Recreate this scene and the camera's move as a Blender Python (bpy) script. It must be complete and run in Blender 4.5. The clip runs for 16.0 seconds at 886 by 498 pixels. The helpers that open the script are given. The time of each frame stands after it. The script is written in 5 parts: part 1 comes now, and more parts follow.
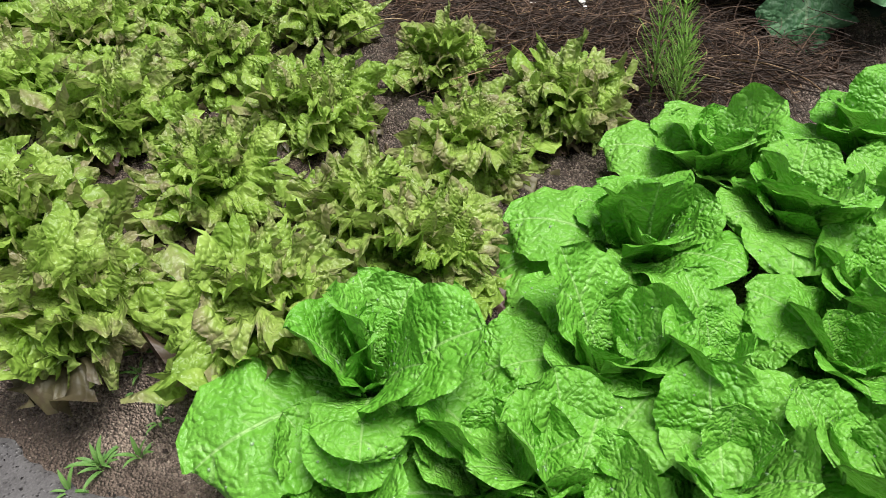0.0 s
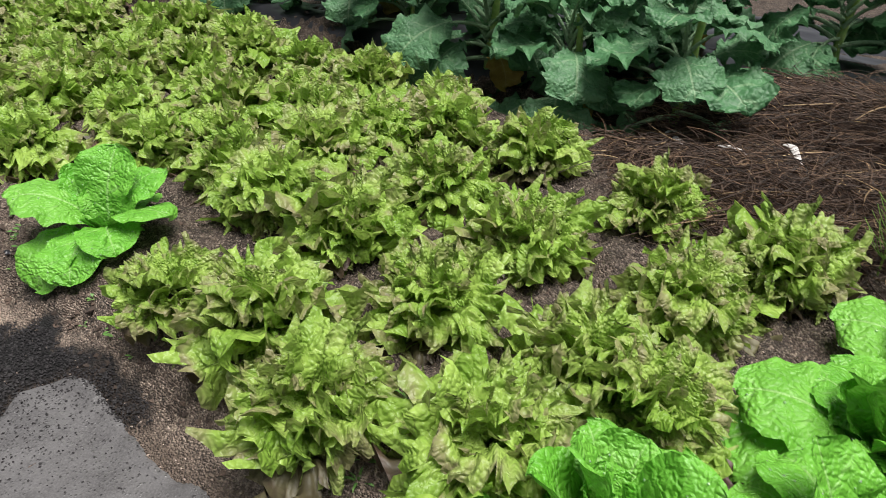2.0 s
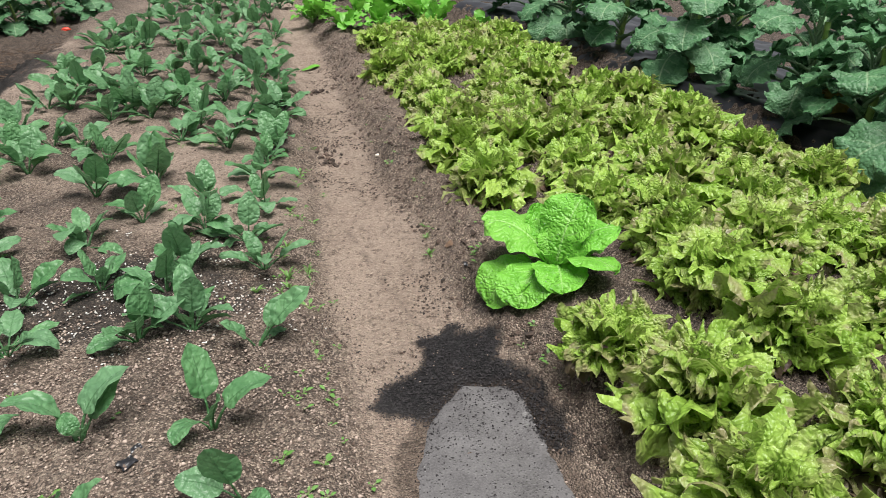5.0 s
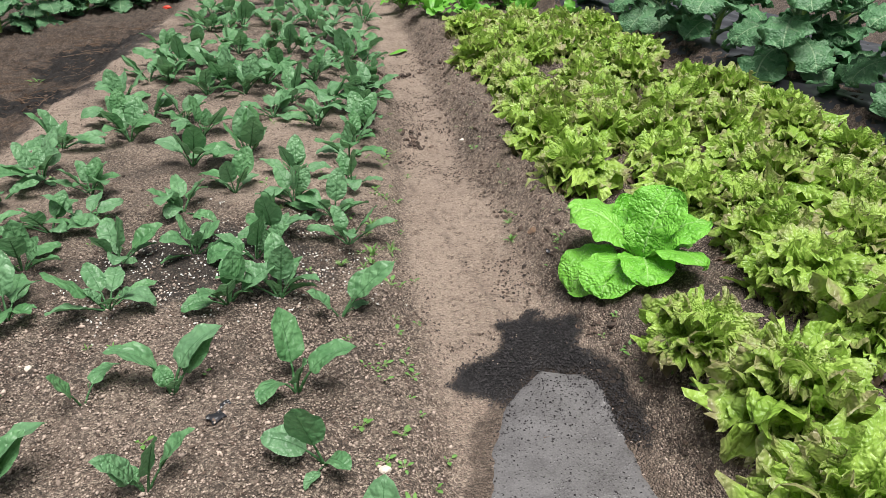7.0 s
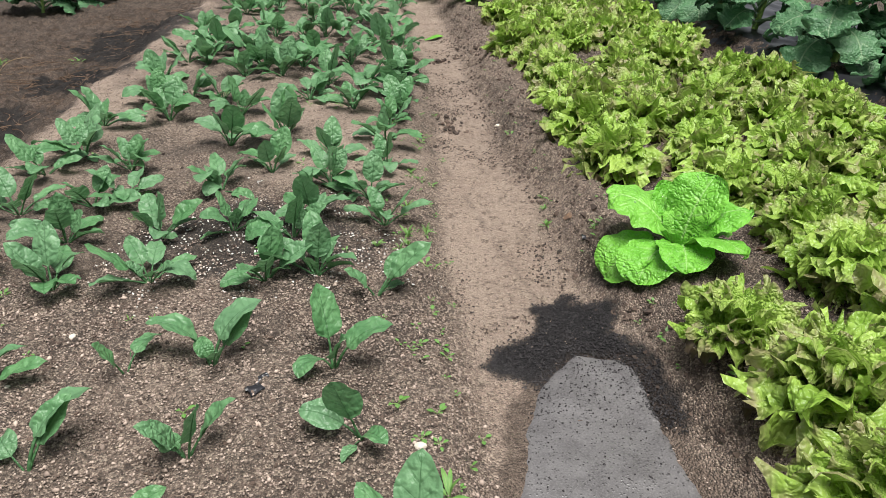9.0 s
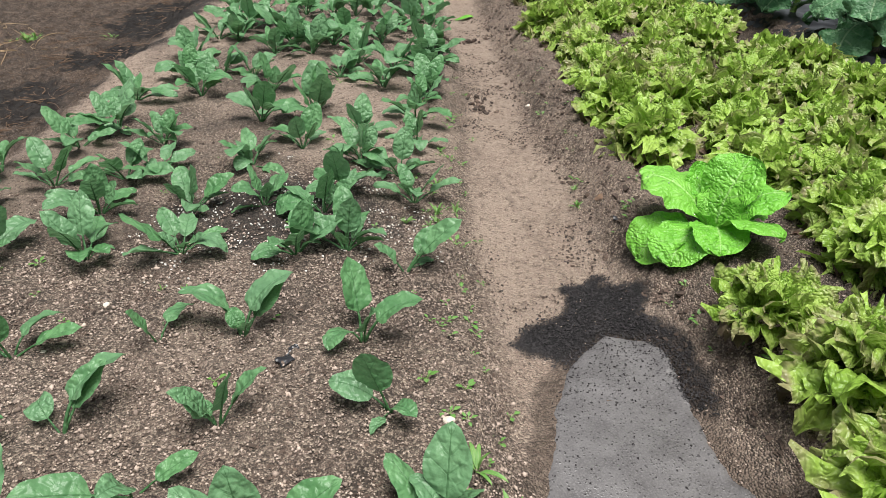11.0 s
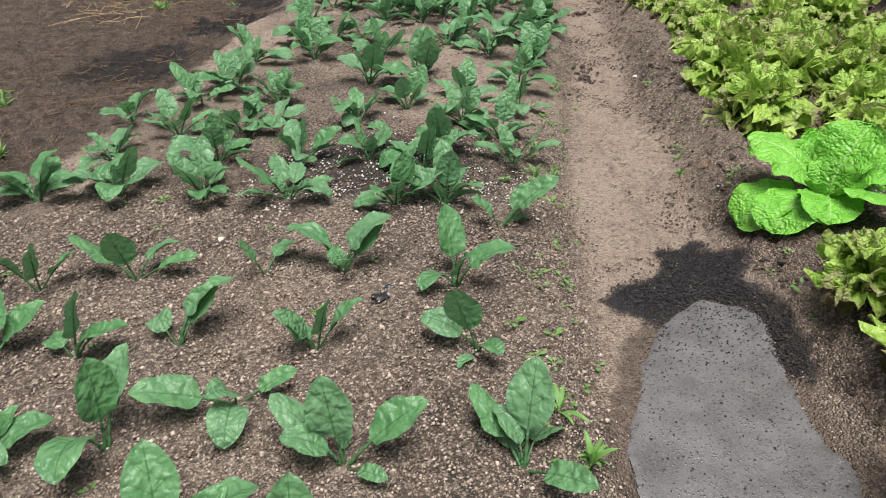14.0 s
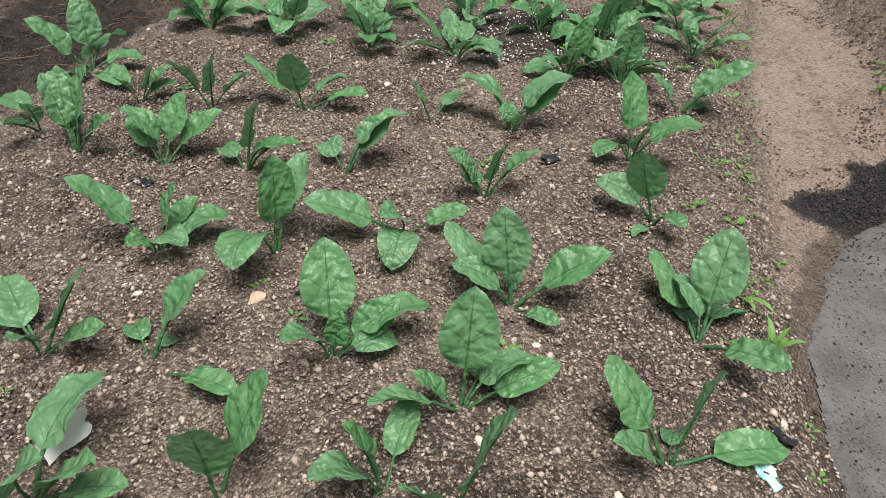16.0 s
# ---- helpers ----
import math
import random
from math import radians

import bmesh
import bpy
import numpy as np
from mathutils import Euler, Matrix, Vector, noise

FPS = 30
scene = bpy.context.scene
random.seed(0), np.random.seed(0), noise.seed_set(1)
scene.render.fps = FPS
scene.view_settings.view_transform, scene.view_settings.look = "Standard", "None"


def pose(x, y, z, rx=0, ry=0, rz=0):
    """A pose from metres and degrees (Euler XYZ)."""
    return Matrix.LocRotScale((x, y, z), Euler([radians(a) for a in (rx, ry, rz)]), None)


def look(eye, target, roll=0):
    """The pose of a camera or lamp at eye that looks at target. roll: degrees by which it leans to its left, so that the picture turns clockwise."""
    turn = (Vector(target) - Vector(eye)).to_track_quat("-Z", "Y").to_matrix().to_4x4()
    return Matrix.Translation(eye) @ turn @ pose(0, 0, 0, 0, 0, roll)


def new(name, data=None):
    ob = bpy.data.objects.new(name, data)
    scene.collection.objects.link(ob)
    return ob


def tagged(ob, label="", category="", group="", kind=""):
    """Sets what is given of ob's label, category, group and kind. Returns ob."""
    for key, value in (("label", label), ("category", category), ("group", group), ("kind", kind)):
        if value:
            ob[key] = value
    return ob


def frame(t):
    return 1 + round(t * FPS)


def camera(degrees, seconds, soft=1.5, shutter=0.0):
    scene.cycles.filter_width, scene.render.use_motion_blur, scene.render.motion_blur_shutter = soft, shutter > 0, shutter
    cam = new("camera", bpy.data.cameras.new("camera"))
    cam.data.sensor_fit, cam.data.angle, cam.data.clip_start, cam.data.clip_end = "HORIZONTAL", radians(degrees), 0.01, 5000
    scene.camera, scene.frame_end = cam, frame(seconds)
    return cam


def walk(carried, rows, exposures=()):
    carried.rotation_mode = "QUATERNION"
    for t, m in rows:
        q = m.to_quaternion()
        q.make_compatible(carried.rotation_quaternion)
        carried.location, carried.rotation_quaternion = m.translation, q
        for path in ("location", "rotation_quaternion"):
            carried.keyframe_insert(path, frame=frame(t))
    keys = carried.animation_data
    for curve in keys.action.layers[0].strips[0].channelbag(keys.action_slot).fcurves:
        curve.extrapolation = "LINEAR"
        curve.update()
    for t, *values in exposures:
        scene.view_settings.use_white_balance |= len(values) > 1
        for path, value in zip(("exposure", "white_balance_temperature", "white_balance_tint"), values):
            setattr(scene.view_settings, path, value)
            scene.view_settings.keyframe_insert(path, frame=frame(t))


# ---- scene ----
cam = camera(62.9, 16.0, soft=0.4, shutter=0.22)
PATH = [
    (0, (-0.065, 0.321, 0.937), (1.316, 0.969, -0.356), -2.6),
    (0.5, (-0.078, 0.358, 0.948), (1.303, 1.082, -0.305), -2.9),
    (1, (-0.093, 0.392, 0.969), (1.281, 1.204, -0.236), -2.9),
    (1.5, (-0.111, 0.428, 0.992), (1.257, 1.342, -0.145), -2.5),
    (2, (-0.139, 0.483, 1.026), (1.211, 1.496, -0.047), -1.6),
    (2.5, (-0.166, 0.523, 1.058), (1.138, 1.65, 0.043), -1.0),
    (3, (-0.208, 0.554, 1.084), (1.006, 1.809, 0.108), -0.7),
    (3.5, (-0.266, 0.583, 1.099), (0.826, 1.968, 0.157), -0.7),
    (4, (-0.322, 0.606, 1.102), (0.642, 2.099, 0.184), -0.6),
    (4.5, (-0.365, 0.61, 1.089), (0.479, 2.178, 0.178), -0.4),
    (5, (-0.407, 0.611, 1.084), (0.337, 2.227, 0.169), -0.1),
    (5.2, (-0.417, 0.611, 1.081), (0.291, 2.241, 0.163), 0.0),
    (7.3, (-0.459, 0.611, 1.062), (0.097, 2.289, 0.125), 0.8),
    (7.5, (-0.466, 0.609, 1.063), (0.088, 2.285, 0.123), 1.1),
    (8, (-0.474, 0.61, 1.055), (0.062, 2.288, 0.108), 1.1),
    (8.5, (-0.479, 0.611, 1.047), (0.037, 2.292, 0.094), 1.1),
    (9, (-0.479, 0.608, 1.044), (0.012, 2.293, 0.084), 0.9),
    (9.5, (-0.481, 0.607, 1.041), (-0.013, 2.293, 0.072), 0.8),
    (12, (-0.501, 0.611, 1.016), (-0.098, 2.291, 0.009), 1.0),
    (12.5, (-0.498, 0.61, 1.017), (-0.11, 2.293, 0.009), 0.8),
    (13, (-0.49, 0.598, 1.018), (-0.142, 2.294, 0.017), 0.4),
    (13.5, (-0.474, 0.567, 1.015), (-0.213, 2.278, 0.011), -0.4),
    (14, (-0.501, 0.537, 0.972), (-0.346, 2.242, -0.061), -0.5),
    (14.5, (-0.536, 0.511, 0.916), (-0.478, 2.199, -0.154), 0.0),
    (15, (-0.555, 0.507, 0.87), (-0.577, 2.166, -0.247), 0.8),
    (15.5, (-0.605, 0.516, 0.837), (-0.677, 2.137, -0.331), 2.0),
    (16, (-0.639, 0.517, 0.817), (-0.748, 2.108, -0.389), 3.0),
]
walk(cam, [(t, look(eye, target, roll)) for t, eye, target, roll in PATH], [(0, 0.98), (3, 0.98), (5, 1.12), (9, 1.16), (13, 1.14), (16, 1.0)])

# ---- world, sun, exposure ----
world = bpy.data.worlds.new("overcast_sky")
scene.world = world
world.use_nodes = True
wn, wl = world.node_tree.nodes, world.node_tree.links
sky = wn.new("ShaderNodeTexSky")
sky.sky_type = "NISHITA"
sky.sun_disc = False
sky.sun_elevation, sky.sun_rotation = radians(76), radians(162)
grey = wn.new("ShaderNodeHueSaturation")
grey.inputs["Saturation"].default_value = 0.22
wl.new(sky.outputs["Color"], grey.inputs["Color"])
wl.new(grey.outputs["Color"], wn["Background"].inputs["Color"])
wn["Background"].inputs["Strength"].default_value = 0.045
sun = new("sun", bpy.data.lights.new("sun", "SUN"))
sun.data.energy, sun.data.angle, sun.data.color = 3.3, radians(38), (1.0, 0.97, 0.93)
sun.matrix_world = look((0.3, -0.9, 4.0), (0.0, 0.0, 0.0))


# ---- small tools ----
def smooth(a, b, x):
    t = np.clip((np.asarray(x, float) - a) / (b - a), 0, 1)
    return t * t * (3 - 2 * t)


def hash2(ix, iy, seed):
    h = (ix.astype(np.int64) * 374761393 + iy.astype(np.int64) * 668265263 + seed * 974711) & 0x7FFFFFFF
    h = ((h ^ (h >> 13)) * 1274126177) & 0x7FFFFFFF
    h = (h ^ (h >> 16)) & 0xFFFF
    return h / 65535.0


def vnoise(x, y, seed=0):
    """Smooth value noise from -1 to 1."""
    x, y = np.asarray(x, float), np.asarray(y, float)
    ix, iy = np.floor(x), np.floor(y)
    fx, fy = x - ix, y - iy
    fx, fy = fx * fx * (3 - 2 * fx), fy * fy * (3 - 2 * fy)
    a, b = hash2(ix, iy, seed), hash2(ix + 1, iy, seed)
    c, d = hash2(ix, iy + 1, seed), hash2(ix + 1, iy + 1, seed)
    return 2 * ((a * (1 - fx) + b * fx) * (1 - fy) + (c * (1 - fx) + d * fx) * fy) - 1


def fbm(x, y, seed=0, octaves=3):
    return sum(vnoise(x * 2 ** k, y * 2 ** k, seed + k) / 2 ** k for k in range(octaves))


def mesh_of(name, verts, faces, material, uv=None, attrs=None, flat=False):
    me = bpy.data.meshes.new(name)
    me.from_pydata(verts.tolist() if hasattr(verts, "tolist") else verts, [], faces.tolist() if hasattr(faces, "tolist") else faces)
    if not flat:
        me.polygons.foreach_set("use_smooth", np.ones(len(me.polygons), bool))
    if uv is not None:
        layer = me.uv_layers.new(name="UVMap")
        loops = np.empty(len(me.loops), np.int32)
        me.loops.foreach_get("vertex_index", loops)
        layer.data.foreach_set("uv", np.asarray(uv, np.float32)[loops].ravel())
    for key, values in (attrs or {}).items():
        me.attributes.new(key, "FLOAT", "POINT").data.foreach_set("value", np.asarray(values, np.float32).ravel())
    me.materials.append(material)
    me.update()
    return me


def grid_faces(nu, nv, start=0):
    i = np.arange(nu * nv).reshape(nu, nv) + start
    return np.stack([i[:-1, :-1], i[1:, :-1], i[1:, 1:], i[:-1, 1:]], -1).reshape(-1, 4)


def part(name, me, parent, m, label=""):
    ob = new(name, me)
    ob.parent = parent
    ob.matrix_basis = m
    if label:
        tagged(ob, label)
    return ob


def thing(name, x, y, z, label, category, group="", turn=0.0):
    ob = new(name)
    ob.empty_display_size = 0.05
    ob.matrix_basis = pose(x, y, z, 0, 0, turn)
    return tagged(ob, label, category, group)


# ---- plan of the ground ----
EDGE_Y = [-3.0, 1.4, 2.08, 2.5, 3.0, 3.5, 4.3, 5.2, 6.0, 12.0]
LEFT_X = [-0.16, -0.13, -0.04, 0.05, 0.16, 0.29, 0.45, 0.62, 0.77, 1.97]
RIGHT_X = [0.36, 0.36, 0.39, 0.43, 0.50, 0.57, 0.72, 0.90, 1.03, 2.2]
FAR_Y = [-3.0, 1.8, 2.4, 3.3, 3.8, 4.9, 6.5, 12.0]
FAR_X = [-1.78, -1.71, -1.62, -1.33, -1.22, -0.97, -0.61, 0.5]


def path_left(y):
    return np.interp(y, EDGE_Y, LEFT_X)


def path_right(y):
    return np.interp(y, EDGE_Y, RIGHT_X)


def bed_left(y):
    return np.interp(y, FAR_Y, FAR_X)


def bed_back(y):
    return 1.86 + 0.05 * np.clip(np.asarray(y, float) - 2.0, -2, 6)


def ground_base(x, y):
    """Height of the ground before its crumbs."""
    x, y = np.asarray(x, float), np.asarray(y, float)
    w = 0.03 * fbm(x * 2.2, y * 2.2, 5)
    l, r, f, b = path_left(y) + w, path_right(y) + w, bed_left(y) + 2 * w, bed_back(y) + w
    z = (0.045 + 0.035 * smooth(l - 0.05, l - 0.45, x)) * smooth(l + 0.03, l - 0.10, x) * smooth(f - 0.14, f + 0.10, x)
    z = z + 0.10 * smooth(r - 0.02, r + 0.13, x) * smooth(b + 0.10, b - 0.08, x)
    z = z + 0.10 * smooth(b + 0.25, b + 0.45, x) * smooth(b + 1.35, b + 1.15, x)
    z = z - (0.010 + 0.018 * smooth(3.2, 2.0, y)) * smooth(l - 0.02, l + 0.12, x) * smooth(r, r - 0.12, x)
    z = z + 0.008 * fbm(x * 4, y * 4, 9)
    return z


def height(x, y):
    return float(ground_base(x, y))


# ---- materials ----
class Nodes:
    """A short hand for node materials."""

    def __init__(self, name):
        self.mat = bpy.data.materials.new(name)
        self.mat.use_nodes = True
        self.n, self.l = self.mat.node_tree.nodes, self.mat.node_tree.links
        self.bsdf = self.n["Principled BSDF"]
        self.out = self.n["Material Output"]

    def node(self, kind, **inputs):
        nd = self.n.new(kind)
        for key, value in inputs.items():
            self.put(nd.inputs[key.replace("_", " ")], value)
        return nd

    def put(self, socket, value):
        if isinstance(value, bpy.types.NodeSocket):
            self.l.new(value, socket)
        else:
            socket.default_value = value

    def math(self, op, a, b=0.0, c=0.0, clamp=False):
        nd = self.n.new("ShaderNodeMath")
        nd.operation, nd.use_clamp = op, clamp
        for s, v in zip(nd.inputs, (a, b, c)):
            self.put(s, v)
        return nd.outputs[0]

    def step(self, a, b, x):
        nd = self.n.new("ShaderNodeMapRange")
        nd.interpolation_type = "SMOOTHSTEP"
        self.put(nd.inputs["Value"], x)
        nd.inputs["From Min"].default_value, nd.inputs["From Max"].default_value = a, b
        return nd.outputs["Result"]

    def mix(self, f, a, b, blend="MIX"):
        nd = self.n.new("ShaderNodeMix")
        nd.data_type, nd.blend_type = "RGBA", blend
        self.put(nd.inputs["Factor"], f)
        self.put(nd.inputs["A"], a)
        self.put(nd.inputs["B"], b)
        return nd.outputs["Result"]

    def noise(self, vec, scale, detail=3.0, rough=0.55):
        nd = self.node("ShaderNodeTexNoise", Vector=vec, Scale=scale, Detail=detail, Roughness=rough)
        return nd.outputs["Fac"]

    def cells(self, vec, scale, feature="F1"):
        nd = self.n.new("ShaderNodeTexVoronoi")
        nd.feature = feature
        self.put(nd.inputs["Vector"], vec)
        nd.inputs["Scale"].default_value = scale
        return nd

    def attr(self, name):
        nd = self.n.new("ShaderNodeAttribute")
        nd.attribute_name = name
        return nd.outputs["Fac"]

    def place(self):
        return self.n.new("ShaderNodeTexCoord").outputs["Object"]

    def world_place(self):
        return self.n.new("ShaderNodeNewGeometry").outputs["Position"]

    def bump(self, heights, strength, distance):
        nd = self.node("ShaderNodeBump", Height=heights, Strength=strength, Distance=distance)
        self.l.new(nd.outputs["Normal"], self.bsdf.inputs["Normal"])
        return nd.outputs["Normal"]


def rgb(r, g, b):
    return (r, g, b, 1.0)


def ground_material():
    k = Nodes("garden_soil")
    p = k.world_place()
    grit = k.cells(p, 210.0)
    grit2 = k.cells(p, 95.0)
    bright = k.node("ShaderNodeSeparateColor", Color=grit.outputs["Color"]).outputs[0]
    bright2 = k.node("ShaderNodeSeparateColor", Color=grit2.outputs["Color"]).outputs[1]
    big, mid, fine = k.noise(p, 3.2, 4), k.noise(p, 16, 4), k.noise(p, 90, 3)
    sand, dark, black, damp_and_shade = k.attr("sand"), k.attr("dark"), k.attr("black"), k.attr("damp_and_shade")
    soil = k.mix(k.step(0.35, 0.65, mid), rgb(0.032, 0.022, 0.017), rgb(0.150, 0.104, 0.081))
    path = k.mix(k.step(0.3, 0.7, big), rgb(0.40, 0.297, 0.235), rgb(0.52, 0.40, 0.322))
    path = k.mix(k.step(0.5, 0.75, mid), path, rgb(0.27, 0.20, 0.157))
    flecks = k.noise(p, 45, 5, 0.75)
    path = k.mix(k.math("MULTIPLY", k.step(0.53, 0.60, flecks), 0.75), path, rgb(0.12, 0.083, 0.064))
    col = k.mix(sand, soil, path)
    earth = k.mix(k.step(0.35, 0.65, mid), rgb(0.05, 0.034, 0.025), rgb(0.15, 0.105, 0.078))
    col = k.mix(dark, col, earth)
    # light quartz grains and dark crumbs
    grains = k.math("MULTIPLY", k.step(0.70, 0.92, bright), k.math("SUBTRACT", 1.0, k.math("MULTIPLY", dark, 0.8)))
    col = k.mix(k.math("MULTIPLY", grains, 0.8), col, rgb(0.60, 0.48, 0.38))
    grit3 = k.cells(p, 430.0)
    tiny = k.node("ShaderNodeSeparateColor", Color=grit3.outputs["Color"]).outputs[2]
    col = k.mix(k.math("MULTIPLY", k.step(0.72, 0.9, tiny), k.math("SUBTRACT", 0.5, k.math("MULTIPLY", dark, 0.42))), col, rgb(0.56, 0.44, 0.34))
    col = k.mix(k.math("MULTIPLY", k.step(0.3, 0.12, tiny), k.math("SUBTRACT", 0.6, k.math("MULTIPLY", sand, 0.35))), col, rgb(0.06, 0.042, 0.03))
    col = k.mix(k.math("MULTIPLY", k.step(0.80, 0.95, bright2), k.math("SUBTRACT", 0.45, k.math("MULTIPLY", dark, 0.38))), col, rgb(0.44, 0.34, 0.27))
    col = k.mix(k.math("MULTIPLY", k.step(0.26, 0.10, bright), k.math("SUBTRACT", 0.75, k.math("MULTIPLY", sand, 0.5))), col, rgb(0.055, 0.04, 0.03))
    col = k.mix(k.math("MULTIPLY", k.step(0.50, 0.72, fine), k.math("SUBTRACT", 0.4, k.math("MULTIPLY", sand, 0.25))), col, rgb(0.07, 0.05, 0.037))
    ash = k.math("MULTIPLY", black, k.step(0.25, 0.6, k.math("ADD", fine, k.math("MULTIPLY", black, 0.25))), clamp=True)
    col = k.mix(ash, col, rgb(0.006, 0.0055, 0.006))
    # Wet soil and the shade painted under the lettuces share this dark brown.
    col = k.mix(k.math("MULTIPLY", damp_and_shade, 0.72), col, rgb(0.062, 0.042, 0.032))
    k.put(k.bsdf.inputs["Base Color"], col)
    k.put(k.bsdf.inputs["Roughness"], k.math("SUBTRACT", 0.92, k.math("MULTIPLY", damp_and_shade, 0.35)))
    h = k.math("ADD", k.math("MULTIPLY", grit.outputs["Distance"], -1.2), k.math("ADD", fine, k.math("MULTIPLY", k.noise(p, 38, 5, 0.7), 2.0)))
    k.bump(h, 1.0, 0.014)
    return k.mat


def leaf_material(name, low, high, vein, pale, veins=7.0, slant=1.1, vein_mix=0.5, rough=0.42, through_light=0.28, bumps=120.0,
                  bump=0.25, tip=None, tip_amount=0.0, drops=0.0, quilt=0.0):
    """Leaf: two greens, a pale midrib with side veins, tint at the margin, and light that comes through."""
    k = Nodes(name)
    p = k.place()
    uv = k.node("ShaderNodeSeparateXYZ", Vector=k.n.new("ShaderNodeUVMap").outputs["UV"])
    u, v = uv.outputs["X"], k.math("ABSOLUTE", k.math("SUBTRACT", k.math("MULTIPLY", uv.outputs["Y"], 2.0), 1.0))
    lot = k.n.new("ShaderNodeObjectInfo").outputs["Random"]
    n1, n2 = k.noise(p, 22, 4), k.noise(p, bumps, 3)
    col = k.mix(k.step(0.3, 0.7, n1), low, high)
    col = k.mix(k.math("MULTIPLY", k.step(0.4, 0.75, n2), 0.3), col, low)
    col = k.mix(k.math("MULTIPLY", lot, 0.35), col, pale)
    wave = k.math("SINE", k.math("MULTIPLY", k.math("SUBTRACT", k.math("MULTIPLY", u, veins), k.math("MULTIPLY", v, slant)), 6.2832))
    wave = k.math("ADD", wave, k.math("MULTIPLY", k.math("SUBTRACT", n1, 0.5), 1.1))
    side = k.math("MULTIPLY", k.step(0.90, 1.0, wave), k.step(1.0, 0.3, v))
    rib = k.step(0.055, 0.015, k.math("MULTIPLY", v, k.math("ADD", 0.5, u)))
    lines = k.math("MAXIMUM", k.math("MULTIPLY", side, 0.55), rib)
    col = k.mix(k.math("MULTIPLY", lines, vein_mix), col, vein)
    if tip is not None:
        edge = k.attr("edge")
        f = k.math("MULTIPLY", k.step(0.74, 1.06, k.math("ADD", edge, k.math("MULTIPLY", k.math("SUBTRACT", n1, 0.5), 0.9))),
                   k.step(0.15, 0.7, k.math("ADD", lot, k.math("MULTIPLY", k.math("SUBTRACT", n2, 0.5), 0.6))))
        col = k.mix(k.math("MULTIPLY", f, tip_amount), col, tip)
    k.put(k.bsdf.inputs["Base Color"], col)
    k.put(k.bsdf.inputs["Roughness"], k.math("ADD", rough, k.math("MULTIPLY", k.math("SUBTRACT", n2, 0.5), 0.25)))
    k.bsdf.inputs["Specular IOR Level"].default_value = 0.4
    h = k.math("SUBTRACT", n2, k.math("MULTIPLY", lines, 0.5))
    if quilt > 0:
        q = k.cells(k.mix(0.03, p, k.node("ShaderNodeTexNoise", Vector=p, Scale=30.0).outputs["Color"]), quilt, "SMOOTH_F1")
        h = k.math("SUBTRACT", h, k.math("MULTIPLY", k.math("POWER", q.outputs["Distance"], 2.0), 5.0))
    if drops > 0:
        d = k.cells(p, 190.0)
        pick = k.node("ShaderNodeSeparateColor", Color=d.outputs["Color"]).outputs[0]
        dot = k.math("MULTIPLY", k.step(0.30, 0.16, d.outputs["Distance"]), k.step(1.0 - drops, 1.02 - drops, pick))
        h = k.math("ADD", h, k.math("MULTIPLY", dot, 1.6))
        k.put(k.bsdf.inputs["Coat Weight"], dot)
        k.bsdf.inputs["Coat Roughness"].default_value = 0.05
    normal = k.bump(h, bump, 0.004)
    back = k.node("ShaderNodeBsdfTranslucent", Color=k.mix(0.5, col, high), Normal=normal)
    both = k.node("ShaderNodeMixShader", Fac=through_light)
    k.l.new(k.bsdf.outputs[0], both.inputs[1])
    k.l.new(back.outputs[0], both.inputs[2])
    k.l.new(both.outputs[0], k.out.inputs["Surface"])
    return k.mat


def plain_material(name, a, b, rough=0.7, scale=60.0, bump=0.3, metal=0.0, island=False, spec=0.5):
    k = Nodes(name)
    p = k.place()
    n = k.noise(p, scale, 4)
    f = k.step(0.3, 0.7, n)
    if island:
        f = k.math("ADD", k.math("MULTIPLY", k.n.new("ShaderNodeNewGeometry").outputs["Random Per Island"], 0.75), k.math("MULTIPLY", f, 0.25))
    k.put(k.bsdf.inputs["Base Color"], k.mix(f, a, b))
    k.put(k.bsdf.inputs["Roughness"], k.math("ADD", rough - 0.1, k.math("MULTIPLY", n, 0.2)))
    k.bsdf.inputs["Metallic"].default_value = metal
    k.bsdf.inputs["Specular IOR Level"].default_value = spec
    k.bump(n, bump, 0.003)
    return k.mat


def puddle_material():
    k = Nodes("muddy_water")
    p = k.world_place()
    specks = k.cells(p, 170.0)
    pick = k.node("ShaderNodeSeparateColor", Color=specks.outputs["Color"]).outputs[0]
    n, fine = k.noise(p, 14, 4), k.noise(p, 260, 3)
    col = k.mix(k.step(0.25, 0.75, n), rgb(0.06, 0.056, 0.057), rgb(0.115, 0.11, 0.111))
    col = k.mix(k.math("MULTIPLY", k.step(0.4, 0.7, fine), 0.35), col, rgb(0.19, 0.183, 0.183))
    f = k.math("MULTIPLY", k.step(0.48, 0.26, specks.outputs["Distance"]), k.step(0.55, 0.75, k.math("ADD", pick, k.math("MULTIPLY", k.math("SUBTRACT", n, 0.5), 0.6))))
    col = k.mix(k.math("MULTIPLY", f, 0.65), col, rgb(0.022, 0.020, 0.021))
    k.put(k.bsdf.inputs["Base Color"], col)
    k.bsdf.inputs["Roughness"].default_value = 0.3
    k.bump(k.math("ADD", fine, f), 0.35, 0.003)
    return k.mat


